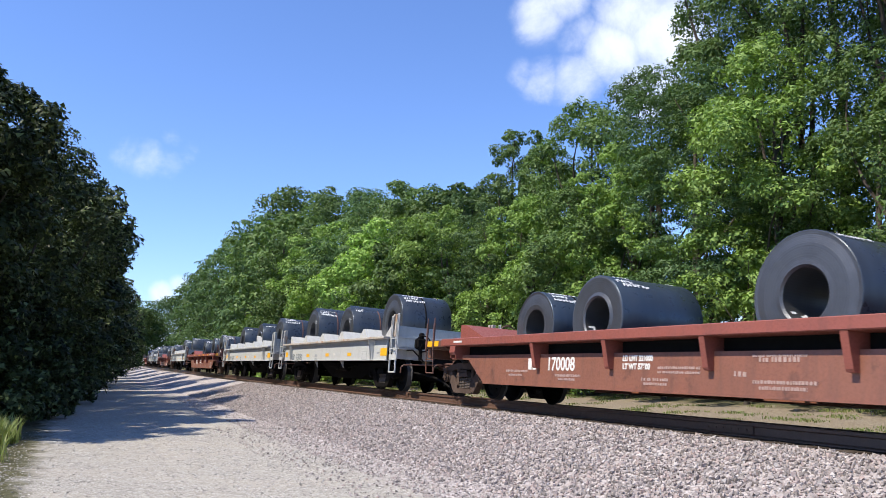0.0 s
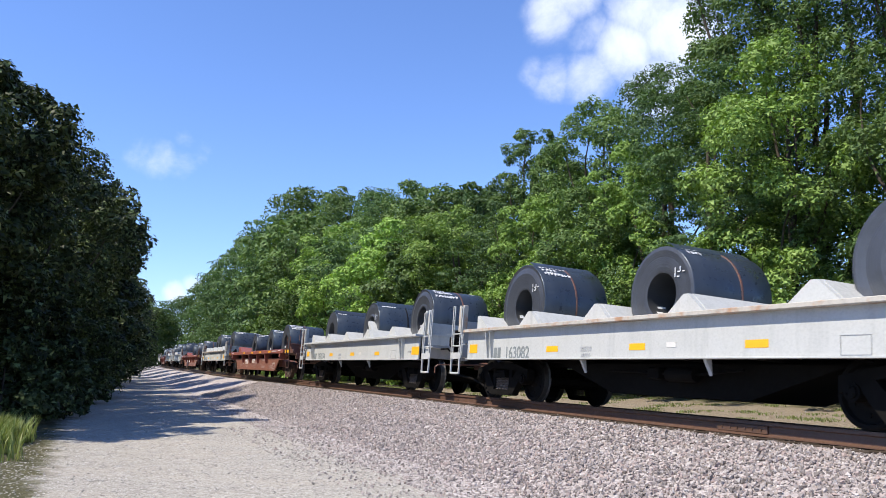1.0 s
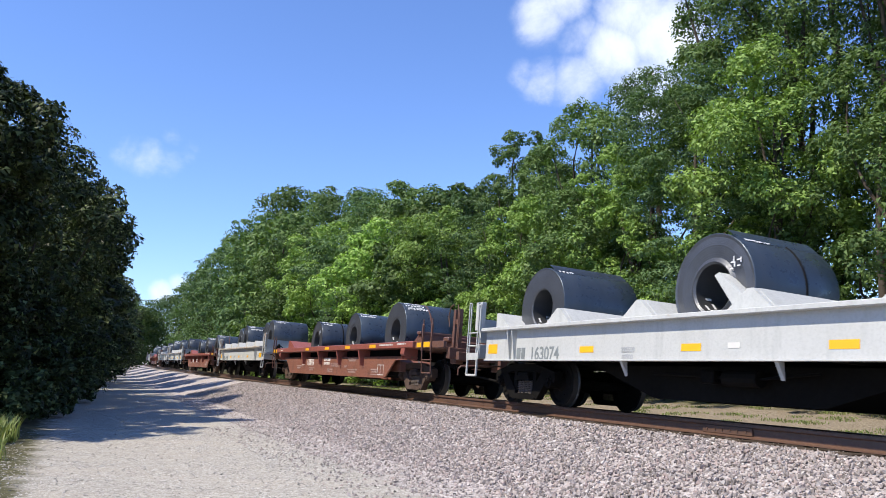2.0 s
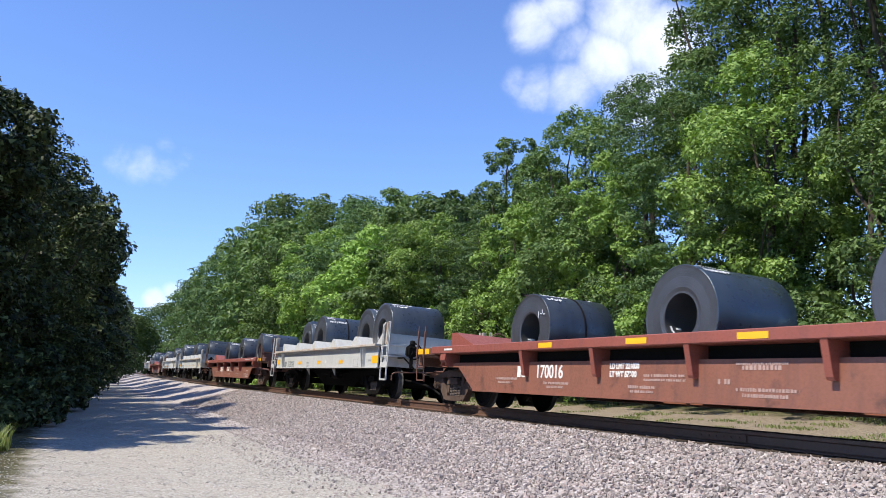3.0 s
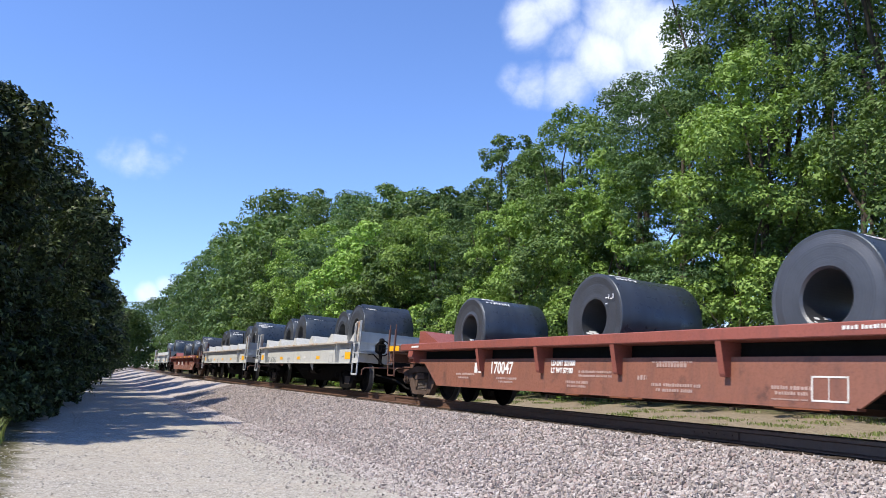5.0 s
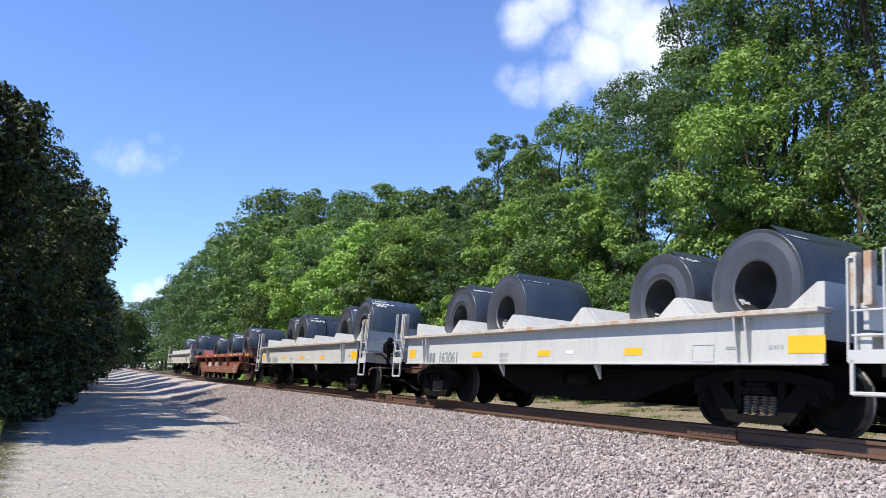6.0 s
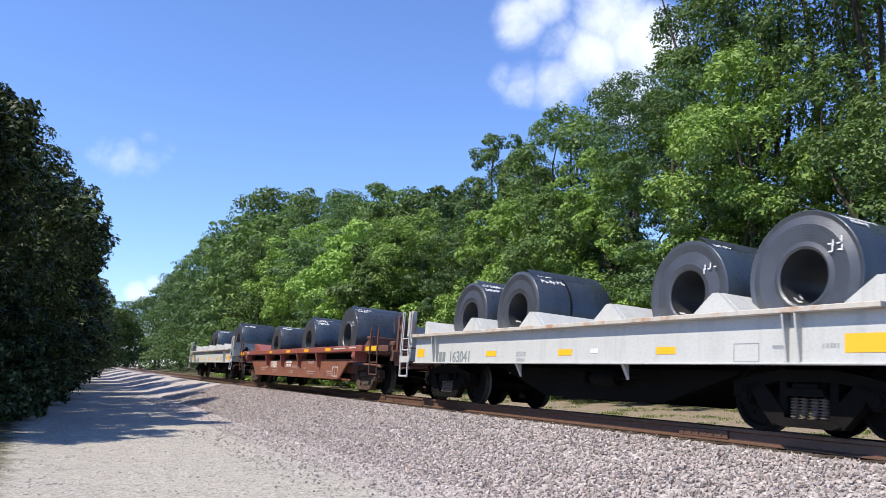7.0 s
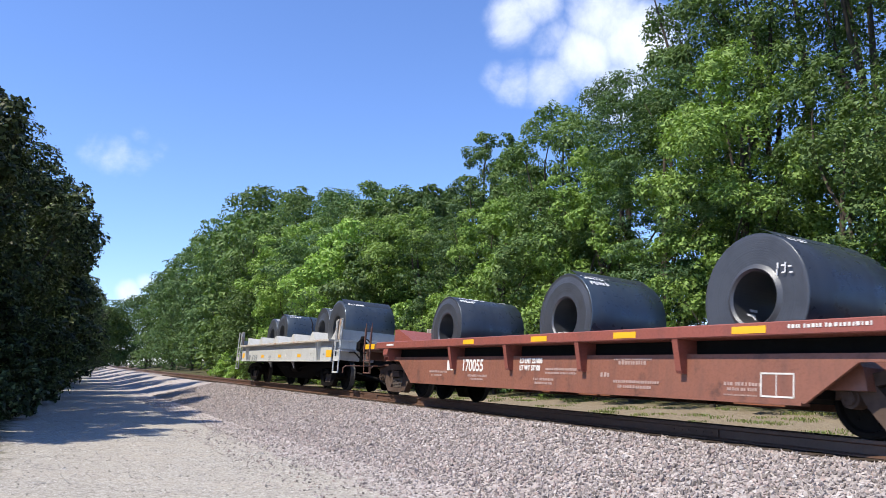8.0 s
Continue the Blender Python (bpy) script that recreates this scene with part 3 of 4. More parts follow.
for i, (s, u, h, r) in enumerate(FRONT):
    m = (LEAF_C, LEAF_A, LEAF_C, LEAF_B)[i % 4]
    near = s < 30
    plant(s, u, h, r, m, WORDS[m], "tree", tree_rng, 0.06, 32000 if near else 23000, 0.11 if near else 0.18, 26, "trees beyond the track")
for i, (s, u, h, r) in enumerate(FAR):
    m = (LEAF_A, LEAF_B)[i % 2]
    plant(s, u, h, r, m, WORDS[m], "tree", tree_rng, 0.05, 12500, 0.36, 34, "trees beyond the track")
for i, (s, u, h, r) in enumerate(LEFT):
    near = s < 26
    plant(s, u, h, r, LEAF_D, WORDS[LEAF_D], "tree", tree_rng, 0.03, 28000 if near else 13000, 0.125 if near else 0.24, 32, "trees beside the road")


def bushes():
    rng = np.random.default_rng(8)
    for i in range(34):
        s = -6 + i * 2.0 + rng.random()
        u = max(5.6, 9.6 - 0.065 * max(0, s)) + rng.random() * 0.8
        h = 2.2 + 2.8 * rng.random()
        m = (LEAF_C, LEAF_A, LEAF_C, LEAF_B)[i % 4]
        plant(s, u, h, 1.4 + 0.6 * rng.random(), m, "leafy green shrub at the foot of the trees", "shrub", rng, 0.05, 5000, 0.11 if s < 25 else 0.15, 14, "shrubs along the wood's edge")
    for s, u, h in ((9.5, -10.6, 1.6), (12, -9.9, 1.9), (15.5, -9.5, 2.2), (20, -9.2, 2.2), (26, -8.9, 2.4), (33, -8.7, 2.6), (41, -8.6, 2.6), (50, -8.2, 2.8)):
        plant(s, u, h, 1.2, LEAF_D, "green shrub beside the gravel road, coloured dark for shade", "shrub", rng, 0.05, 5000, 0.11, 9, "shrubs along the road")


def blade_mesh(name, spots, rng, length):
    """Grass as thin bent blades."""
    vs, fs = [], []
    for x, y, z, n, rad in spots:
        for _ in range(n):
            a, b, c = rng.random() * 6.283, rad * rng.random() ** 0.5, rng.random() * 6.283
            px, py = x + b * math.cos(a), y + b * math.sin(a)
            l, lean, w = length * (0.5 + 0.8 * rng.random()), 0.15 + 0.5 * rng.random(), 0.008 + 0.006 * rng.random()
            dx, dy = math.cos(c), math.sin(c)
            k = len(vs)
            vs += [(px - dy * w, py + dx * w, z - 0.02), (px + dy * w, py - dx * w, z - 0.02), (px + dx * lean * l * 0.3 + dy * w, py + dy * lean * l * 0.3 - dx * w, z + l * 0.6),
                   (px + dx * lean * l * 0.3 - dy * w, py + dy * lean * l * 0.3 + dx * w, z + l * 0.6), (px + dx * lean * l, py + dy * lean * l, z + l), (px + dx * lean * l * 1.02, py + dy * lean * l * 1.02, z + l)]
            fs += [(k, k + 1, k + 2, k + 3), (k + 3, k + 2, k + 4, k + 5)]
    return numpy_mesh(name, vs, fs, [GRASS])


def grass():
    rng = np.random.default_rng(3)
    spots = []
    for i in range(100):
        s, u = 2.2 + 5.0 * rng.random(), -11.3 + 1.35 * rng.random()
        spots.append((*on_track(s, u), ground_z(s, u), 60, 0.4))
    for i in range(14):
        s, u = 4.5 + 2.0 * rng.random(), -10.9 + 0.6 * rng.random()
        spots.append((*on_track(s, u), ground_z(s, u), 70, 0.3))
    tagged(link("grass", blade_mesh("grass", spots, rng, 0.36)), "tuft of long green grass at the road's edge", "grass", kind="stuff")
    spots = []
    for i in range(520):
        s = -10 + 62 * rng.random()
        u = max(5.6, 9.6 - 0.065 * max(0, s)) - 4.2 * rng.random() ** 2.0
        if noise.noise((s * 0.45, u * 0.6, 7.0)) > -0.12:
            spots.append((*on_track(s, u), ground_z(s, u), 50, 0.34))
    tagged(link("weeds", blade_mesh("weeds", spots, rng, 0.055)), "low weeds on the dirt strip beyond the track", "weeds", kind="stuff")


bushes()
grass()


# ================= loose stones =================
def stones():
    rng = np.random.default_rng(21)
    gem = [(0.6, 0, 0), (-0.6, 0, 0), (0, 0.6, 0), (0, -0.6, 0), (0, 0, 0.6), (0, 0, -0.6)]
    tris = [(0, 2, 4), (2, 1, 4), (1, 3, 4), (3, 0, 4), (2, 0, 5), (1, 2, 5), (3, 1, 5), (0, 3, 5)]
    near = [(-9, 3, -4.4, -0.9), (-7, 9, -4.4, -0.9), (3, 14, -4.4, -0.9), (10, 26, -4.3, -0.9)]
    me = pebble_cloud("ballast", 54000, near, (0.034, 0.066), BALLAST, rng, gem, tris, 0.25)
    tagged(link("ballast", me), "loose pinkish-grey crushed stone ballast beside the rails", "ballast", kind="stuff")
    strays = [(-9, 6, -5.2, -4.2), (-9, 10, -5.2, -4.2), (-9, 8, -6.0, -4.4), (6, 24, -5.2, -4.0)]
    me = pebble_cloud("stray_ballast", 8000, strays, (0.02, 0.052), BALLAST, rng, gem, tris, 0.12)
    tagged(link("stray_ballast", me), "scattered ballast stones at the road's edge", "ballast", kind="stuff")
    spans = [(-9, 2, -10.0, -4.2), (-7, 4, -10.0, -4.2), (-2, 8, -10.0, -4.2), (-8, 8, -7.0, -4.2), (4, 16, -9.0, -4.0)]
    me = pebble_cloud("gravel", 22000, spans, (0.012, 0.046), PEBBLE, rng, gem, tris, 0.03, 0.5)
    tagged(link("gravel", me), "loose grey pebbles on the gravel road", "gravel", kind="stuff")


stones()


# ================= rolling stock =================
GREY_L, RED_L = 14.58, 18.12
WHEEL_R = 0.42
wheelsets = []


def wheelset_mesh():
    bm = shape()
    prof = [(0.09, -0.80), (0.09, -0.665), (0.14, -0.665), (0.33, -0.70), (0.36, -0.675), (0.40, -0.675), (WHEEL_R, -0.665), (WHEEL_R - 0.005, -0.72),
            (WHEEL_R - 0.008, -0.80), (0.385, -0.815), (0.35, -0.815), (0.33, -0.765), (0.15, -0.785), (0.11, -0.84), (0.075, -0.84), (0.07, -1.05), (0.0, -1.05)]
    flange = [(0.36, -0.665), (0.445, -0.67), (0.44, -0.69), (WHEEL_R, -0.70)]
    for k in (1, -1):
        lathe(bm, [(r, y * k) for r, y in prof], 28)
        lathe(bm, [(r, y * k) for r, y in flange], 28)
        for f in bm.faces:
            c = f.calc_center_median()
            if math.hypot(c.x, c.z) > 0.408:
                f.material_index = 1
        for i in range(6):
            a = i * math.pi / 3
            rod(bm, (0.24 * math.cos(a), -0.775 * k, 0.24 * math.sin(a)), (0.24 * math.cos(a), -0.79 * k, 0.24 * math.sin(a)), 0.03, 6)
    rod(bm, (0, -0.7, 0), (0, 0.7, 0), 0.085, 12)
    bmesh.ops.recalc_face_normals(bm, faces=bm.faces)
    me = bpy.data.meshes.new("wheelset")
    bm.to_mesh(me)
    bm.free()
    for m in (BLACK, TREAD):
        me.materials.append(m)
    return me


WHEELSET = wheelset_mesh()
shared = {}


def once(key, build):
    """One mesh per key, shared by all the parts that look alike."""
    if key not in shared:
        ob = build()
        shared[key] = ob.data
        bpy.data.objects.remove(ob)
    return shared[key]


def side_frame_mesh(metal):
    def make():
        bm = shape()
        y0, y1 = -1.06, -0.90
        top = [(-1.08, 0.40), (-1.08, 0.60), (-0.72, 0.68), (-0.35, 0.74), (0.35, 0.74), (0.72, 0.68), (1.08, 0.60), (1.08, 0.40), (0.72, 0.54), (0.40, 0.60), (-0.40, 0.60), (-0.72, 0.54)]
        prism(bm, top, "y", y0, y1)
        for k in (-1, 1):
            prism(bm, [(k * 0.86, 0.57), (k * 0.62, 0.58), (k * 0.31, 0.26), (k * 0.31, 0.09), (k * 0.48, 0.09), (k * 0.70, 0.33)], "y", y0 + 0.0, y1 - 0.02)
            prism(bm, [(k * 0.29, 0.6), (k * 0.40, 0.6), (k * 0.40, 0.24), (k * 0.29, 0.24)], "y", y0 + 0.03, y1 - 0.03)
            rod(bm, (k * 0.89, y0 - 0.02, 0.42), (k * 0.89, y1, 0.42), 0.11, 14)
            rod(bm, (k * 0.89, y0 - 0.05, 0.42), (k * 0.89, y0, 0.42), 0.075, 12)
            for i in range(3):
                a = math.pi / 2 + i * 2.094
                rod(bm, (k * 0.89 + 0.05 * math.cos(a), y0 - 0.065, 0.42 + 0.05 * math.sin(a)), (k * 0.89 + 0.05 * math.cos(a), y0 - 0.04, 0.42 + 0.05 * math.sin(a)), 0.018, 6)
        prism(bm, [(-0.46, 0.12), (-0.36, 0.185), (0.36, 0.185), (0.46, 0.12), (0.34, 0.08), (-0.34, 0.08)], "y", y0 - 0.02, y1 + 0.03)
        prism(bm, [(-0.28, 0.435), (-0.24, 0.52), (0.24, 0.52), (0.28, 0.435)], "y", y0 - 0.05, y1)
        box(bm, -0.17, 0.17, y0 - 0.03, y1, 0.52, 0.58, 0.01)
        return part("side_frame", bm, metal, None)
    return once("side_frame" + metal.name, make)


def spring_mesh():
    def make():
        bm = shape()
        prof = [(0.0, 0.185)]
        for j in range(7):
            z = 0.20 + j * 0.034
            prof += [(0.035, z - 0.010), (0.058, z - 0.005), (0.058, z + 0.010), (0.035, z + 0.014)]
        lathe(bm, prof + [(0.0, 0.44)], 10)
        bmesh.ops.transform(bm, matrix=Matrix.Rotation(radians(90), 4, "X"), verts=bm.verts)
        bmesh.ops.recalc_face_normals(bm, faces=bm.faces)
        return part("spring", bm, SPRING, None)
    return once("spring", make)


def bolster_mesh():
    def make():
        bm = shape()
        box(bm, -0.20, 0.20, -1.0, 1.0, 0.52, 0.70, 0.03)
        box(bm, -0.30, 0.30, -0.35, 0.35, 0.60, 0.80, 0.03)
        box(bm, -0.55, -0.45, -0.9, 0.9, 0.30, 0.40, 0.01)
        box(bm, 0.45, 0.55, -0.9, 0.9, 0.30, 0.40, 0.01)
        return part("truck", bm, BLACK, None)
    return once("bolster", make)


def add_truck(car, x, metal=None):
    tr = link("truck", bolster_mesh(), car, "grimy cast-steel two-axle truck with shade in its colour")
    tr.matrix_basis = pose(x, 0, 0)
    for turn in (0, 180):
        o = link("side_frame", side_frame_mesh(metal or TRUCK), tr)
        o.matrix_basis = pose(0, 0, 0, 0, 0, turn)
        for cx in (-0.20, -0.07, 0.07, 0.20):
            o = link("spring", spring_mesh(), tr)
            o.matrix_basis = pose(cx, -0.99 if turn == 0 else 0.99, 0)
    for k in (-0.89, 0.89):
        w = link("wheelset", WHEELSET, tr)
        w.matrix_basis = pose(k, 0, WHEEL_R)
        wheelsets.append((w, k))


def add_coupler(car, x, way):
    bm = shape()
    box(bm, min(x, x - way * 1.1), max(x, x - way * 1.1), -0.09, 0.09, 0.62, 0.80, 0.015)
    prism(bm, [(x - way * 0.12, -0.14), (x + way * 0.13, -0.16), (x + way * 0.16, -0.02), (x + way * 0.02, 0.0), (x + way * 0.04, 0.13), (x - way * 0.12, 0.14)], "z", 0.58, 0.86)
    part("coupler", bm, RUSTY, car, "rusty knuckle coupler")
    bm = shape()
    pts = [(x - way * 1.6, -0.62, 0.52), (x - way * 1.0, -0.50, 0.46), (x - way * 0.55, -0.38, 0.40), (x - way * 0.2, -0.28, 0.28), (x + way * 0.0, -0.24, 0.20), (x + way * 0.14, -0.2, 0.19)]
    pipe(bm, pts, 0.027, 8)
    part("brake_hose", bm, BLACK, car, "black rubber brake hose")
    bm = shape()
    rod(bm, (x - way * 0.3, -0.1, 0.75), (x - way * 0.42, -1.35, 0.66), 0.016, 6)
    pipe(bm, [(x - way * 0.42, -1.35, 0.66), (x - way * 0.42, -1.42, 0.6), (x - way * 0.42, -1.42, 0.46)], 0.016, 6)
    part("uncoupling_lever", bm, RUSTY, car)


def text_part(body, size, x, y, z, mat, car, name="stencil", label="", stretch=1.0):
    """Stencilled figures on the near side of a car, read from outside."""
    cu = bpy.data.curves.new(name, "FONT")
    cu.body, cu.size, cu.extrude, cu.offset = body, size, 0.002, 0.006
    tmp = bpy.data.objects.new(name, cu)
    me = bpy.data.meshes.new_from_object(tmp)
    bpy.data.objects.remove(tmp)
    me.transform(Matrix.Diagonal((stretch, 1, 1, 1)))
    me.materials.append(mat)
    ob = tagged(link(name, me, car, label), kind="stuff")
    ob.matrix_basis = pose(x, y, z, 90, 0, 0)
    return ob


def bars(bm, x, y, z, w, h, rng, gap=0.35, thick=0.004):
    """A line of lettering too worn to read, as short bars."""
    at = 0.0
    while at < w:
        b = h * (0.4 + 0.5 * rng.random())
        box(bm, x + at, x + min(at + b, w), y - thick, y, z, z + h * (0.82 + 0.18 * rng.random()))
        at += b + h * gap * (0.6 + 0.8 * rng.random()) * (2.2 if rng.random() < 0.16 else 1)


def slab(bm, x0, x1, y, z0, z1, t=0.004):
    box(bm, x0, x1, y - t, y, z0, z1)


def letters_bars(bm, x, y, z, h):
    """The two initials of the owner, drawn as plain shapes."""
    box(bm, x, x + h * 0.62, y - 0.004, y, z, z + h)
    box(bm, x + h * 0.78, x + h * 1.35, y - 0.004, y, z, z + h)


def build_grey_car(number, rng, rusty, tall_stop=False):
    """A gondola for coils: two deep side sills, five transverse troughs, ladders at the corners."""
    car = tagged(new("coil_car"), "weathered white steel coil car with transverse wedge cradles", "freight car", "freight cars of the train")
    L = GREY_L
    lip_mat = GREY_RUST if rusty else GREY

    def X(xf):
        return L / 2 - xf
    xa, xb = X(13.65), X(2.25)
    # Parts below the floor carry the underbody shade in their near-black colour.
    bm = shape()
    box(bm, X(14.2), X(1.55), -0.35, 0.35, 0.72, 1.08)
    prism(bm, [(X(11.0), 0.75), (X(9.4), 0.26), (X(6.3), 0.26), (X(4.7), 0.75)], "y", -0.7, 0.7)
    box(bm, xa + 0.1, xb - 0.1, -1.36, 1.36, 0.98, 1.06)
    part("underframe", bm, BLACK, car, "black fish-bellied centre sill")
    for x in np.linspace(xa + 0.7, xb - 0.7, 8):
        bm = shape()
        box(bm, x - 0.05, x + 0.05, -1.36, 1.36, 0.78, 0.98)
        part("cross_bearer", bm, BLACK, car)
    bm = shape()
    box(bm, X(8.1), X(7.85), -1.0, -0.8, 0.50, 0.68, 0.02)
    rod(bm, (X(7.7), -0.9, 0.58), (X(7.1), -0.9, 0.58), 0.11, 12)
    pipe(bm, [(X(9.2), -0.9, 0.62), (X(8.0), -0.9, 0.6), (X(7.7), -0.9, 0.58)], 0.02)
    pipe(bm, [(X(7.1), -0.9, 0.58), (X(6.2), -0.9, 0.66)], 0.02)
    part("brake_gear", bm, TRUCK, car, "brake valve and reservoir, coloured near-black for shade")
    for side in (-1, 1):
        def Y(a, b):
            return (side * a, side * b) if side > 0 else (side * b, side * a)
        bm = shape()
        box(bm, xa, xb, *Y(1.40, 1.432), 0.79, 1.335)
        box(bm, xa, xb, *Y(1.36, 1.47), 0.765, 0.79, 0.004)
        sill = part("side_sill", bm, GREY, car)
        bm = shape()
        box(bm, xa - 0.02, xb + 0.02, *Y(1.30, 1.56), 1.335, 1.40, 0.008)
        part("top_flange", bm, lip_mat, sill, "rust-stained top flange")
        for xf in (3.36, 12.55):
            for d in (-0.085, 0.085):
                bm = shape()
                prism(bm, [(side * 1.432, 0.79), (side * 1.47, 0.79), (side * 1.55, 1.335), (side * 1.432, 1.335)], "x", X(xf) + d - 0.012, X(xf) + d + 0.012)
                part("gusset", bm, GREY, sill)
        if side < 0:
            for xf, w, h, z in ((2.48, 0.50, 0.20, 0.995), (13.36, 0.36, 0.18, 0.995), (5.45, 0.38, 0.10, 0.95), (7.8, 0.38, 0.10, 0.95), (10.2, 0.38, 0.10, 0.95)):
                bm = shape()
                slab(bm, X(xf) - w / 2, X(xf) + w / 2, -1.432, z - h / 2, z + h / 2, 0.004)
                part("reflector", bm, YELLOW, sill, "yellow reflective patch")
            bm = shape()
            letters_bars(bm, X(12.42), -1.433, 0.785, 0.22)
            tagged(part("stencil", bm, DARK_INK, sill, "faded owner initials as plain blocks"), kind="stuff")
            text_part(number, 0.325, X(11.95), -1.434, 0.785, DARK_INK, sill, "stencil", "faded grey stencilled car number", 0.98)
            text_part("225500", 0.105, X(9.3), -1.434, 0.90, FAINT_INK, sill, "stencil", "faint load limit figures")
            text_part("60500", 0.105, X(9.28), -1.434, 0.79, FAINT_INK, sill, "stencil", "faint light weight figures")
            bm = shape()
            for a, b, c, d in ((4.25, 4.243, 0.80, 1.02), (3.87, 3.863, 0.80, 1.02), (4.25, 3.863, 0.80, 0.806), (4.25, 3.863, 1.014, 1.02), (3.67, 3.46, 0.978, 0.99)):
                slab(bm, X(a), X(b), -1.433, c, d)
            slab(bm, X(3.67), X(3.46), -1.433, 0.955, 0.972)
            bars(bm, X(3.0), -1.433, 0.95, 0.22, 0.05, rng)
            tagged(part("stencil", bm, FAINT_INK, sill, "worn data panel"), kind="stuff")
            bm = shape()
            slab(bm, X(7.13), X(6.93), -1.433, 0.93, 1.0)
            tagged(part("stencil", bm, WHITE_INK, sill, "white label plate"), kind="stuff")
    for xf in (6.4, 9.35):
        bm = shape()
        prism(bm, [(-1.40, 0.768), (-1.30, 0.768), (-1.28, 0.55)], "x", X(xf) - 0.03, X(xf) + 0.03)
        part("hanger_bracket", bm, GREY, car)
    if tall_stop:
        bm = shape()
        c = X(7.35)
        prism(bm, [(c - 0.12, 1.5), (c - 0.5, 1.98), (c - 0.42, 2.02), (c + 0.1, 1.62), (c + 0.3, 1.5)], "y", -1.0, 1.0)
        part("coil_stop", bm, GREY, car, "tall white sloping coil stop")
    # cradle wedges between the troughs
    for i in range(6):
        c = X(2.53 + 2.2 * i)
        bm = shape()
        if i in (0, 5):
            e, k = (X(2.36), -1) if i == 0 else (X(13.56), 1)
            prism(bm, [(e, 1.06), (e, 1.72), (e + k * 0.1, 1.72), (e + k * 0.62, 1.36), (e + k * 0.62, 1.06)], "y", -1.28, 1.28)
            part("cradle_wedge", bm, GREY, car, "sloping end stop")
            continue
        prism(bm, [(c - 0.78, 1.06), (c - 0.78, 1.14), (c - 0.05, 1.70), (c + 0.05, 1.70), (c + 0.70, 1.14), (c + 0.70, 1.06)], "y", -1.28, 1.28)
        prism(bm, [(c - 0.09, 1.672), (c - 0.055, 1.706), (c + 0.055, 1.706), (c + 0.40, 1.412), (c + 0.40, 1.398), (c + 0.05, 1.69)], "y", -1.20, 1.20)
        part("cradle_wedge", bm, GREY, car)
    for end, way in ((1.78, 1), (14.05, -1)):
        bm = shape()
        x = X(end)
        box(bm, x - 0.03, x + 0.03, -1.38, 1.38, 1.14, 1.62)
        box(bm, x - 0.06, x + 0.06, -1.40, 1.40, 1.36, 1.42, 0.005)
        box(bm, x - 0.09, x + 0.09, -1.42, 1.42, 0.82, 1.10, 0.006)
        part("end_bulkhead", bm, GREY, car)
        bm = shape()
        xo = x + way * 0.35
        box(bm, min(x, xo), max(x, xo), -1.42, 1.42, 1.06, 1.09)
        part("end_platform", bm, GREY, car)
        for sd in (-1, 1):
            bm = shape()
            for dx in (-0.1, 0.07):
                box(bm, x + way * dx - 0.045, x + way * dx + 0.045, sd * 1.40 - 0.05, sd * 1.40 + 0.05, 1.38, 1.96, 0.008)
            part("corner_post", bm, lip_mat, car, "square corner post")
            bm = shape()
            xl, xr = x - way * 0.10, x + way * 0.32
            yy = sd * 1.47
            for xx, hi in ((xl, 1.90), (xr, 1.95)):
                pipe(bm, [(xx - 0.045, yy, 0.80), (xx - 0.045, yy, hi), (xx + 0.045, yy, hi), (xx + 0.045, yy, 0.80)], 0.015, 6)
                box(bm, xx - 0.02, xx + 0.02, yy - 0.015, yy + 0.015, 0.46, 0.82)
            rod(bm, (xl, yy, 0.47), (xr, yy, 0.47), 0.024, 6)
            for z in (1.07, 1.33):
                rod(bm, (xl, yy + sd * 0.0, z), (xr, yy, z), 0.013, 6)
            box(bm, min(xl, xr) - 0.04, max(xl, xr) + 0.04, yy - 0.015, yy + 0.015, 0.78, 0.92)
            part("ladder", bm, GREY, car, "white steel corner ladder")
        add_coupler(car, X(0.75) if way > 0 else X(14.5), way)
    # hand brake at the front end
    bm = shape()
    x = X(1.1)
    pipe(bm, [(x, -0.95, 0.8), (x, -0.95, 1.2)], 0.05, 8)
    box(bm, x - 0.12, x + 0.08, -1.1, -0.82, 1.08, 1.36, 0.05)
    box(bm, x - 0.1, x + 0.05, -1.0, -0.88, 1.34, 1.5, 0.03)
    pipe(bm, [(x - 0.3, -1.2, 1.04), (x + 0.1, -1.2, 1.04), (x + 0.12, -0.9, 0.78)], 0.02)
    ring = [(x + 0.14, -0.95 + 0.2 * math.cos(a), 1.22 + 0.2 * math.sin(a)) for a in np.linspace(0, 2 * math.pi, 17)]
    pipe(bm, ring, 0.018, 6)
    for a in (0, 2.094, 4.189):
        rod(bm, (x + 0.08, -0.95, 1.22), (x + 0.14, -0.95 + 0.2 * math.cos(a), 1.22 + 0.2 * math.sin(a)), 0.014, 6)
    part("hand_brake", bm, TRUCK, car, "dark hand brake wheel and housing")
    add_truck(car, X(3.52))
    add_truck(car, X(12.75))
    return car


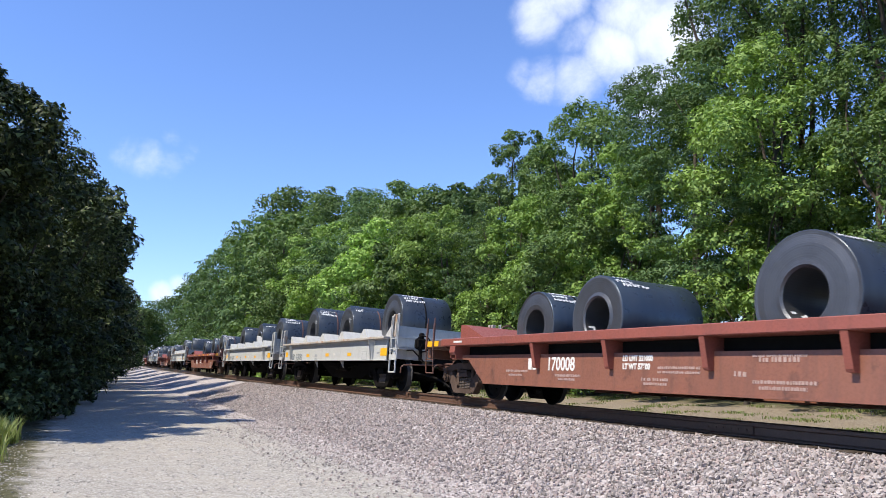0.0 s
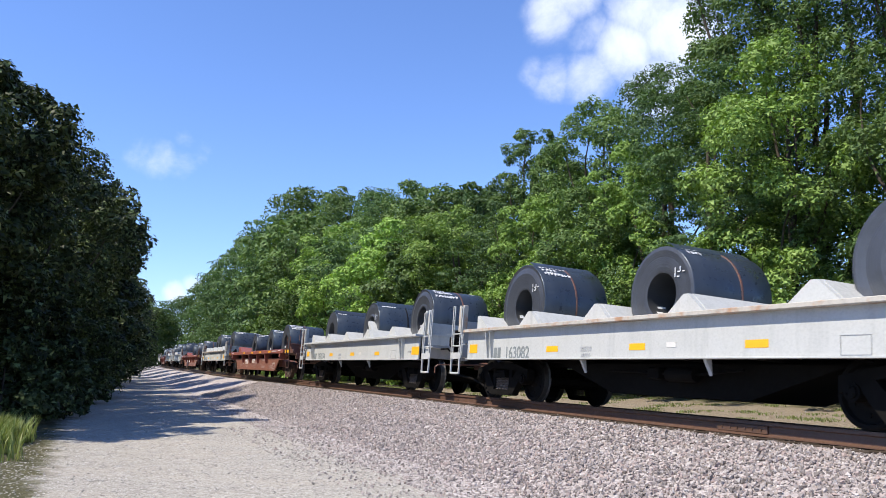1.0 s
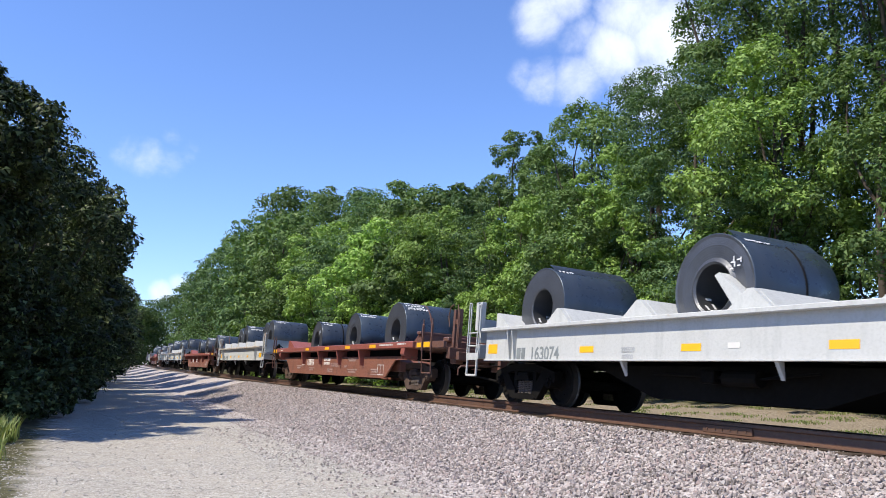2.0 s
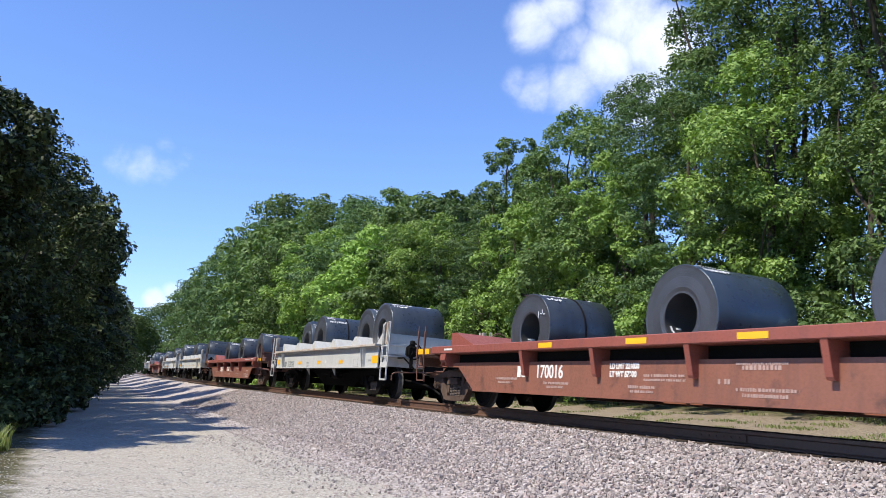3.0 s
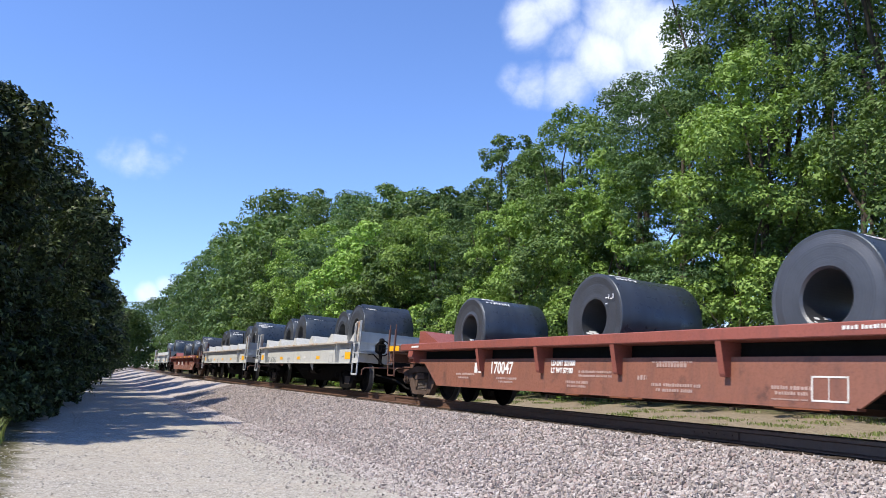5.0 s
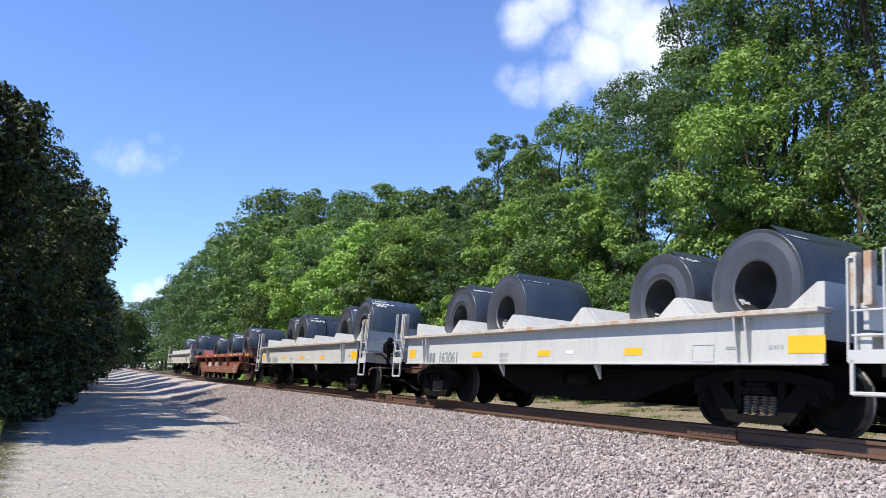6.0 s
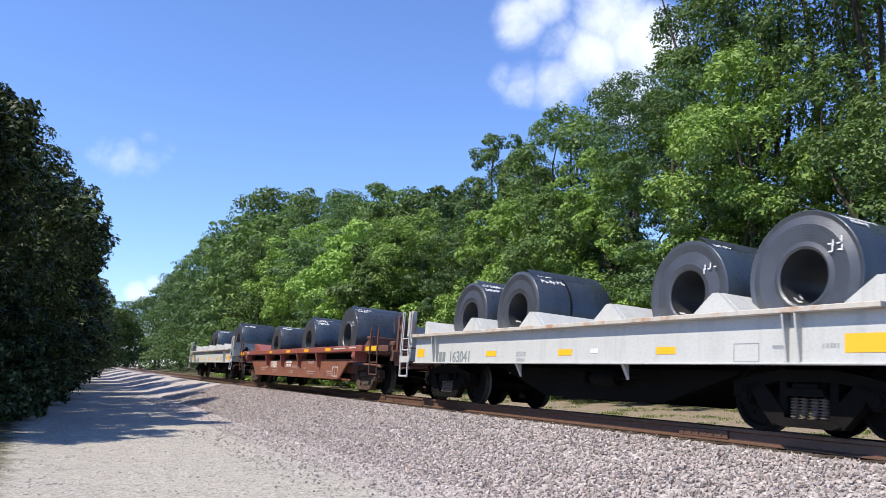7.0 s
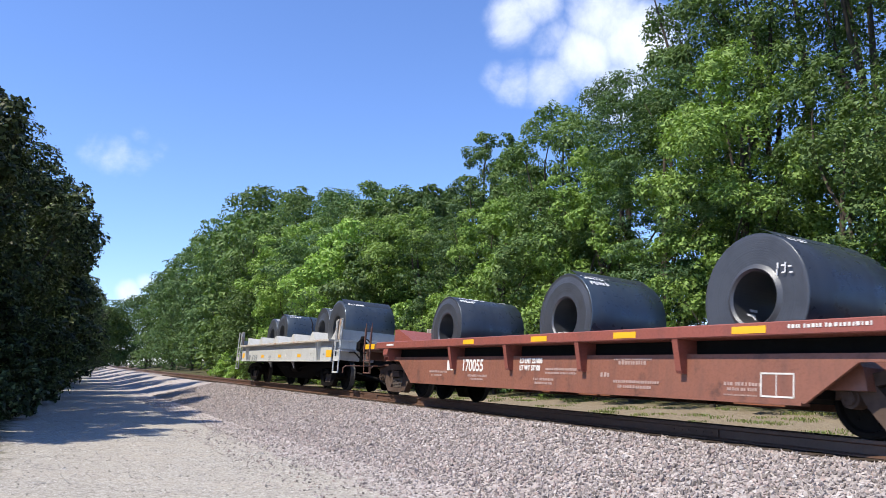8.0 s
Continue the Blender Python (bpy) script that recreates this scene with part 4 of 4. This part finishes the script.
def build_red_car(number, rng, chord_marks):
    """A well car for coils: a deep fish-bellied side under an overhanging chord on brackets."""
    car = tagged(new("coil_car"), "faded oxide-red steel coil car with a deep riveted side", "freight car", "freight cars of the train")
    L = RED_L

    def X(xf):
        return L / 2 - xf
    bm = shape()
    box(bm, X(17.4), X(0.7), -0.35, 0.35, 0.70, 1.0)
    box(bm, X(14.6), X(4.9), -1.2, 1.2, 0.40, 0.50)
    part("underframe", bm, BLACK, car, "black underframe and well floor")
    for xf in np.linspace(5.2, 14.4, 9):
        bm = shape()
        box(bm, X(xf) - 0.05, X(xf) + 0.05, -1.25, 1.25, 0.505, 0.69)
        part("cross_bearer", bm, BLACK, car)
    for side in (-1, 1):
        def Y(a, b):
            return (side * a, side * b) if side > 0 else (side * b, side * a)
        bm = shape()
        y0, y1 = Y(1.36, 1.40)
        prism(bm, [(X(15.25), 0.33), (X(4.95), 0.33), (X(4.3), 0.78), (X(3.2), 0.80), (X(3.2), 0.875), (X(16.75), 0.875), (X(16.75), 0.79), (X(15.95), 0.78)], "y", y0, y1)
        y0, y1 = Y(1.28, 1.42)
        box(bm, X(15.22), X(4.98), y0, y1, 0.305, 0.335)
        y0, y1 = Y(1.20, 1.37)
        box(bm, X(16.75), X(3.2), y0, y1, 0.83, 0.872)
        sidep = part("side_plate", bm, RED, car)
        # The chord's deep shade is put into this web as black.
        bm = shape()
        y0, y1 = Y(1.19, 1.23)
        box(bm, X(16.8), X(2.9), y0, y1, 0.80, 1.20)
        part("inner_web", bm, BLACK, sidep, "recessed web coloured black for the shade under the chord")
        bm = shape()
        y0, y1 = Y(1.24, 1.60)
        box(bm, X(16.95), X(2.72), y0, y1, 1.06, 1.215, 0.012)
        part("top_chord", bm, RED_TOP, sidep, "chalky red top chord")
        for xf in (13.15, 11.02, 8.9, 6.78):
            bm = shape()
            prism(bm, [(side * 1.24, 1.06), (side * 1.585, 1.06), (side * 1.50, 0.66), (side * 1.48, 0.625), (side * 1.402, 0.625), (side * 1.402, 0.875), (side * 1.24, 0.875)], "x", X(xf) - 0.05, X(xf) + 0.05)
            part("bracket", bm, RED_TOP, sidep)
        for xf in (16.35, 3.33):
            bm = shape()
            for d in (-0.13, 0.11):
                box(bm, X(xf) + d - 0.012, X(xf) + d + 0.012, *Y(1.24, 1.56), 0.80, 1.06)
            prism(bm, [(side * 1.52, 1.06), (side * 1.585, 1.06), (side * 1.60, 0.92), (side * 1.56, 0.87), (side * 1.52, 0.92)], "x", X(xf) - 0.14, X(xf) + 0.12)
            box(bm, X(xf) - 0.14, X(xf) + 0.12, *Y(1.24, 1.30), 0.80, 1.06)
            part("jacking_boss", bm, RED_TOP, sidep)
        if side < 0:
            for xf, w in ((16.1, 0.4), (12.3, 0.42), (9.9, 0.46), (7.75, 0.48), (5.55, 0.5)):
                bm = shape()
                if xf == 16.1:
                    slab(bm, X(xf) - w / 2, X(xf) + w / 2, -1.601, 1.12, 1.16)
                elif chord_marks:
                    slab(bm, X(xf) - w / 2, X(xf) + w / 2, -1.601, 1.09, 1.175)
                else:
                    slab(bm, X(xf) - w / 2, X(xf) + w / 2, -1.08, 0.91, 0.97)
                part("reflector", bm, YELLOW if xf != 16.1 else WHITE_INK, sidep, "yellow reflective patch" if xf != 16.1 else "worn white warning line")
            bm = shape()
            letters_bars(bm, X(13.5), -1.401, 0.60, 0.2)
            tagged(part("stencil", bm, WHITE_INK, sidep, "owner initials as plain white blocks"), kind="stuff")
            text_part(number, 0.31, X(12.87), -1.402, 0.60, WHITE_INK, sidep, "stencil", "white stencilled car number", 0.92)
            text_part("LD LMT 221000", 0.115, X(10.75), -1.402, 0.755, WHITE_INK, sidep, "stencil", "white load limit stencil", 0.9)
            text_part("LT WT 57600", 0.115, X(10.75), -1.402, 0.635, WHITE_INK, sidep, "stencil", "white light weight stencil", 0.95)
            bm = shape()
            for xf, z, w, h in ((14.3, 0.55, 0.8, 0.045), (14.2, 0.48, 0.5, 0.04), (12.6, 0.49, 0.75, 0.045), (12.5, 0.43, 0.5, 0.04), (9.95, 0.64, 0.85, 0.04), (9.95, 0.58, 0.85, 0.035),
                                (10.3, 0.47, 0.6, 0.045), (10.25, 0.41, 0.5, 0.04), (8.2, 0.80, 0.8, 0.03), (8.1, 0.74, 0.6, 0.06), (8.5, 0.56, 0.2, 0.07), (8.2, 0.48, 0.95, 0.045), (8.1, 0.41, 0.7, 0.045),
                                (6.1, 0.50, 0.55, 0.045), (6.05, 0.44, 0.45, 0.04), (6.1, 0.38, 0.5, 0.02)):
                bars(bm, X(xf), -1.401, z, w, h, rng)
            tagged(part("stencil", bm, PINK_INK, sidep, "worn pale lettering"), kind="stuff")
            bm = shape()
            for a, b, c, d in ((5.55, 5.53, 0.38, 0.66), (5.1, 5.08, 0.38, 0.66), (5.55, 5.08, 0.38, 0.40), (5.55, 5.08, 0.64, 0.66), (5.33, 5.32, 0.4, 0.64)):
                slab(bm, X(a), X(b), -1.401, c, d)
            tagged(part("stencil", bm, WHITE_INK, sidep, "white framed data panel"), kind="stuff")
            bm = shape()
            bars(bm, X(5.0), -1.602, 1.13, 1.0, 0.045, rng)
            bars(bm, X(3.7), -1.602, 1.14, 0.55, 0.045, rng)
            tagged(part("stencil", bm, WHITE_INK, sidep, "worn white lettering"), kind="stuff")
    # Black bolster blocks, added to fill the wheel wells with shade.
    for xf in (3.75, 16.8):
        bm = shape()
        box(bm, X(xf) - 0.22, X(xf) + 0.22, -1.18, 1.18, 0.80, 1.04, 0.02)
        part("bolster_shade_block", bm, BLACK, car)
    bm = shape()
    for sd in (-1, 1):
        y0, y1 = (sd * 1.1 - 0.02, sd * 1.1 + 0.02)
        prism(bm, [(X(4.0), 1.0), (X(4.0), 1.14), (X(3.45), 1.50), (X(3.36), 1.50), (X(3.30), 1.0)], "y", y0, y1)
    box(bm, X(3.52), X(3.30), -1.18, 1.18, 1.44, 1.51, 0.01)
    box(bm, X(3.34), X(3.30), -1.10, 1.10, 1.0, 1.44)
    box(bm, X(3.3), X(2.72), -1.14, 1.14, 1.02, 1.07)
    part("end_hood", bm, RUSTY, car, "open gusseted end stop")
    for e0, e1 in ((15.3, 16.85),):
        bm = shape()
        prism(bm, [(X(e0), 1.0), (X(e0), 1.12), (X(e0 + (e1 - e0) * 0.85), 1.56), (X(e1), 1.56), (X(e1), 1.0)], "y", -1.18, 1.18)
        for y in (-1.18, 0, 1.18):
            box(bm, min(X(e0), X(e1)), max(X(e0), X(e1)), y - 0.012, y + 0.012, 1.0, 1.1)
        part("end_hood", bm, RED_TOP, car, "sloping red end housing")
    for i in range(6):
        c = X(15.4 - 2.1 * i)
        bm = shape()
        prism(bm, [(c - 0.55, 0.5), (c - 0.5, 0.75), (c - 0.1, 1.12), (c + 0.1, 1.12), (c + 0.5, 0.75), (c + 0.55, 0.5)], "y", -1.2, 1.2)
        part("cradle_wedge", bm, RED, car)
    for x0, x1, way in ((X(2.72), X(1.1), 1), (X(16.95), X(18.0), -1)):
        lo, hi = min(x0, x1), max(x0, x1)
        bm = shape()
        box(bm, lo, hi, -1.45, 1.45, 1.02, 1.07)
        box(bm, lo, hi, -1.52, -1.45, 1.05, 1.20, 0.006)
        box(bm, lo, hi, 1.45, 1.52, 1.05, 1.20, 0.006)
        xe = hi if way > 0 else lo
        box(bm, xe - 0.08, xe + 0.08, -1.4, 1.4, 0.82, 1.06, 0.01)
        box(bm, lo, hi, -0.4, 0.4, 0.7, 1.02)
        plat = part("end_platform", bm, RUSTY, car, "rusted brown end platform")
        for sd in (-1, 1):
            bm = shape()
            xa, xb = (lo + 0.45, lo + 0.97) if way > 0 else (lo + 0.12, lo + 0.50)
            for xx in (xa, xb):
                box(bm, xx - 0.022, xx + 0.022, sd * 1.535 - 0.022, sd * 1.535 + 0.022, 0.98, 1.60, 0.006)
                rod(bm, (xx, sd * 1.535, 1.0), (xx, sd * 1.50, 0.47), 0.014, 6)
                rod(bm, (xx, sd * 1.535, 1.55), (xx, sd * 1.535, 1.72), 0.013, 6)
            for z in (0.48, 0.78):
                rod(bm, (xa, sd * 1.50, z), (xb, sd * 1.50, z), 0.015, 6)
            part("handrail", bm, RUSTY, plat, "rusty grab rails and step")
            bm = shape()
            if way > 0:
                slab(bm, lo + 0.10, lo + 0.42, sd * 1.52 + (0 if sd < 0 else 0.004), 1.075, 1.18)
                slab(bm, lo + 0.50, lo + 0.86, sd * 1.52 + (0 if sd < 0 else 0.004), 1.07, 1.19)
            else:
                slab(bm, lo + 0.1, lo + 0.75, sd * 1.52 + (0 if sd < 0 else 0.004), 1.07, 1.19)
            part("reflector", bm, YELLOW, plat, "yellow reflective patch")
        if way > 0:
            for yy in (-1.1, 1.1):
                bm = shape()
                for xx in (hi - 0.12, hi - 0.34):
                    box(bm, xx - 0.05, xx + 0.05, yy - 0.05, yy + 0.05, 1.07, 1.95, 0.01)
                box(bm, hi - 0.4, hi - 0.06, yy - 0.03, yy + 0.03, 1.62, 1.72)
                pipe(bm, [(hi - 0.45, yy - 0.1, 1.55), (hi - 0.52, yy - 0.1, 1.80), (hi - 0.45, yy - 0.1, 2.0), (hi - 0.3, yy - 0.1, 2.05)], 0.014)
                pipe(bm, [(hi - 0.05, yy - 0.08, 1.1), (hi - 0.05, yy - 0.08, 1.9), (hi - 0.12, yy - 0.08, 2.05)], 0.012)
                box(bm, hi - 0.30, hi - 0.02, yy - 0.1, yy + 0.1, 0.72, 1.02, 0.02)
                part("stanchion", bm, RUSTY, plat, "rusty upright post")
            bm = shape()
            box(bm, lo + 0.30, lo + 0.95, -0.9, 0.6, 1.07, 1.27, 0.03)
            box(bm, lo + 0.42, lo + 0.7, -1.0, -0.4, 1.25, 1.36, 0.02)
            part("winch_box", bm, RUSTY, plat, "rusted brake rigging box")
            bm = shape()
            prism(bm, [(hi, 0.60), (hi + 0.62, 0.62), (hi + 0.62, 0.86), (hi, 1.0)], "y", -0.30, 0.30)
            box(bm, hi + 0.1, hi + 0.24, -1.25, 1.25, 0.80, 0.98, 0.01)
            box(bm, hi + 0.5, hi + 0.62, -0.42, 0.42, 0.56, 0.92, 0.02)
            part("draft_sill", bm, RUSTY, plat, "rusted draft gear housing")
            bm = shape()
            for k in range(7):
                a = k * 0.9
                pipe(bm, [(hi - 0.55 + 0.03 * k, -1.25 + 0.09 * (k % 3), 0.98), (hi - 0.5 + 0.06 * math.sin(a), -1.2 + 0.08 * (k % 3), 0.72), (hi - 0.2 + 0.05 * math.cos(a), -1.1 + 0.05 * k, 0.60 + 0.03 * k)], 0.016)
            part("brake_rigging", bm, TRUCK, plat, "grimy chains and rods")
        else:
            bm = shape()
            x = (lo + hi) / 2
            box(bm, x - 0.12, x + 0.12, 0.3, 0.62, 1.07, 1.6, 0.03)
            pipe(bm, [(x - 0.18, 0.46 + 0.24 * math.cos(a), 1.5 + 0.24 * math.sin(a)) for a in np.linspace(0, 2 * math.pi, 15)], 0.016)
            part("hand_brake", bm, RUSTY, plat, "rusty hand brake")
        add_coupler(car, X(0.05) if way > 0 else X(18.06), way)
    add_truck(car, X(3.75), TRUCK_BROWN)
    add_truck(car, X(16.8), TRUCK_BROWN)
    return car


# ----- steel coils -----
def build_coil(radius, width, rng, hole=0.35):
    """A coil of hot-rolled strip, its axis along y, resting at z = 0."""
    root = tagged(new("steel_coil"), "coil of dark blue-grey hot-rolled steel strip lying in a cradle", "steel coil", "steel coils on the train")
    segs, h = 56, width / 2
    bm = shape()
    step = [radius, radius * (0.93 + 0.03 * rng.random()), radius * 0.80, hole + 0.09, hole + 0.03, hole]
    off = [0.0] + [rng.uniform(-0.018, 0.018) for _ in range(4)] + [0.012]
    near = [(r, -h + o) for r, o in zip(step, off)]
    far = [(r, h + o) for r, o in zip(step, off)]
    bev = 0.012
    wrap = [(radius + bev, -h + bev), (radius + bev * 0.6, -h * 0.3), (radius + bev, h * 0.4), (radius + bev, h - bev)]
    loop = near[::-1] + wrap + far
    lathe(bm, loop + [loop[0]], segs, mi=1)
    bmesh.ops.remove_doubles(bm, verts=bm.verts, dist=1e-5)
    for f in bm.faces:
        if all(math.hypot(v.co.x, v.co.z) > radius - 0.001 for v in f.verts):
            f.material_index = 0
    bmesh.ops.recalc_face_normals(bm, faces=bm.faces)
    body = part("winding", bm, [COIL_BODY, COIL_FACE], root, smooth=False)
    for p in body.data.polygons:
        p.use_smooth = p.material_index == 0
    # the loose end of the strip stands off the wrap
    if rng.random() < 0.5:
        bm = shape()
        a0 = rng.uniform(0.9, 2.0)
        pts = [((radius + 0.012 + 0.016 * i) * math.cos(a0 + 0.08 * i), (radius + 0.012 + 0.016 * i) * math.sin(a0 + 0.08 * i)) for i in range(5)]
        low = [(x * 0.995, z * 0.995) for x, z in pts]
        prism(bm, pts + low[::-1], "y", -h + 0.02, h - 0.02)
        part("strip_end", bm, COIL_BODY, root, "loose outer end of the steel strip")
    # steel banding strap
    if rng.random() < 0.6:
        bm = shape()
        y = rng.uniform(-0.15, 0.25)
        lathe(bm, [(radius + 0.01, y - 0.02), (radius + 0.02, y - 0.016), (radius + 0.02, y + 0.016), (radius + 0.01, y + 0.02)], segs)
        part("strap", bm, RUSTY if rng.random() < 0.5 else BLACK, root, "steel banding strap")
    # chalk marks: on the wrap near the top, in the eye, on the face
    bm = shape()

    def on_wrap(a, y, da, dy):
        r = radius + 0.022
        vs = [bm.verts.new((r * math.cos(aa), yy, r * math.sin(aa))) for aa, yy in ((a, y), (a + da, y), (a + da, y + dy), (a, y + dy))]
        bm.faces.new(vs)
    for row in range(rng.randint(2, 3)):
        a, y = 1.22 - row * 0.19 - 0.1 * rng.random(), -h * 0.92 + 0.1 * rng.random()
        for i in range(rng.randint(4, 8)):
            w = rng.uniform(0.035, 0.075)
            on_wrap(a + rng.uniform(-0.02, 0.02), y, rng.uniform(0.08, 0.13), 0.024)
            on_wrap(a + rng.uniform(-0.01, 0.09), y, 0.03, w)
            if rng.random() < 0.6:
                on_wrap(a + rng.uniform(0.0, 0.06), y + w * 0.8, rng.uniform(0.05, 0.09), 0.024)
            y += w + 0.03
    if rng.random() < 0.6:
        y = h * 0.55
        for i in range(3):
            on_wrap(1.25 + 0.07 * i, y, 0.035, 0.14 - 0.03 * i)
    # scrawl inside the eye, low on the bore
    for i in range(9):
        a = math.radians(rng.uniform(195, 275))
        y = -h + rng.uniform(0.04, 0.3)
        r = hole - 0.006
        da, dy = (rng.uniform(0.18, 0.34), 0.04) if i % 2 else (0.11, rng.uniform(0.08, 0.16))
        bm.faces.new([bm.verts.new((r * math.cos(aa), yy, r * math.sin(aa))) for aa, yy in ((a, y), (a + da, y), (a + da, y + dy), (a, y + dy))])
    r_off = rng.randint(0, 1)
    if rng.random() < 0.3:
        for i in range(rng.randint(5, 8)):
            x, z = radius * 0.45 + 0.06 * (i % 4), radius * (0.42 - 0.1 * (i // 4))
            w, t = (0.018, 0.075) if (i + r_off) % 2 else (0.05, 0.018)
            x, z = x + rng.uniform(-0.012, 0.012), z + rng.uniform(-0.02, 0.02)
            box(bm, x, x + w, -h - 0.022, -h - 0.016, z, z + t)
    tagged(part("chalk_mark", bm, CHALK, root, "white scrawled chalk marks"), kind="stuff")
    return root


# Each car: kind, number, place of its front along the track at the start, coils as (slot, radius, width).
SPEED = 15.61
CARS = []
at = 6.128 - RED_L
LEADING = (
    ("red", "170008", -0.18, ((14.77, .70, 1.15), (12.2, .72, 1.7), (7.97, .81, 1.6))),
    ("grey", "163082", 0.20, ((0, .82, 1.5), (2, .76, 1.55), (4, .86, 1.5))),
    ("grey", "163074", -0.17, ((0, .82, 1.6), (2, .78, 1.6), (4, .76, 1.7))),
    ("red", "170016", -0.35, ((14.17, .72, 1.5), (9.97, .77, 1.55), (5.95, .81, 1.6))),
    ("grey", "163095", 0.05, ((0, .80, 1.6), (1, .80, 1.2), (3, .80, 1.6), (4, .76, 1.3))))
TRAILING = (
    ("red", "170047", -0.15, ((15.1, .74, 1.6), (10.4, .77, 1.7), (5.8, .81, 1.7))),
    ("grey", "163061", 0.57, ((0, .76, 1.6), (1, .74, 1.2), (3, .78, 1.6), (4, .76, 1.3))),
    ("grey", "163041", 0.95, ((0, .82, 1.6), (1, .78, 1.4), (3, .76, 1.7), (4, .76, 1.3))),
    ("red", "170055", 0.38, ((14.87, .73, 1.6), (10.32, .77, 1.6), (6.17, .83, 1.7))),
    ("grey", "163058", 0.75, ((0, .80, 1.6), (1, .76, 1.2), (3, .76, 1.5), (4, .74, 1.2))))
for kind, number, shift, coils in LEADING + TRAILING:
    L = RED_L if kind == "red" else GREY_L
    CARS.append((kind, number, at + L / 2 + shift, coils))
    at += L

TROUGHS = (3.8, 5.9, 8.1, 10.3, 12.58)
rides = []
car_rng = random.Random(11)
for i, (kind, number, s0, coils) in enumerate(CARS):
    first = len(wheelsets)
    car = build_red_car(number, car_rng, i in (3, 8)) if kind == "red" else build_grey_car(number, car_rng, i % 3 != 2, i == 2)
    half = 6.5 if kind == "red" else 4.6
    rides.append((car, s0, half, Matrix.Identity(4)))
    for slot, r, w in coils:
        c = build_coil(r, w, car_rng, 0.35 if r > 0.69 else 0.32)
        if kind == "grey":
            x, z = GREY_L / 2 - TROUGHS[slot], 1.06 + r + 0.012
        else:
            x, z = RED_L / 2 - slot, 0.80 + r + 0.012
        off = car_rng.uniform(-0.04, 0.04)
        rides.append((c, s0, half, pose(x, off, z)))


# ================= movement =================
def motions():
    """The train rolls by at a steady speed; its wheels turn."""
    times = [k * 0.25 for k in range(33)]
    for ob, s0, half, local in rides:
        walk(ob, [(t, track_pose(s0 - SPEED * t - 0.0147 * t * t, half) @ local) for t in times])
    frames = [k / FPS for k in range(8 * FPS + 1)]
    for ob, k in wheelsets:
        walk(ob, [(t, pose(k, 0, WHEEL_R, 0, math.degrees((SPEED * t + 0.0147 * t * t) / WHEEL_R) % 360.0, 0)) for t in frames])


motions()
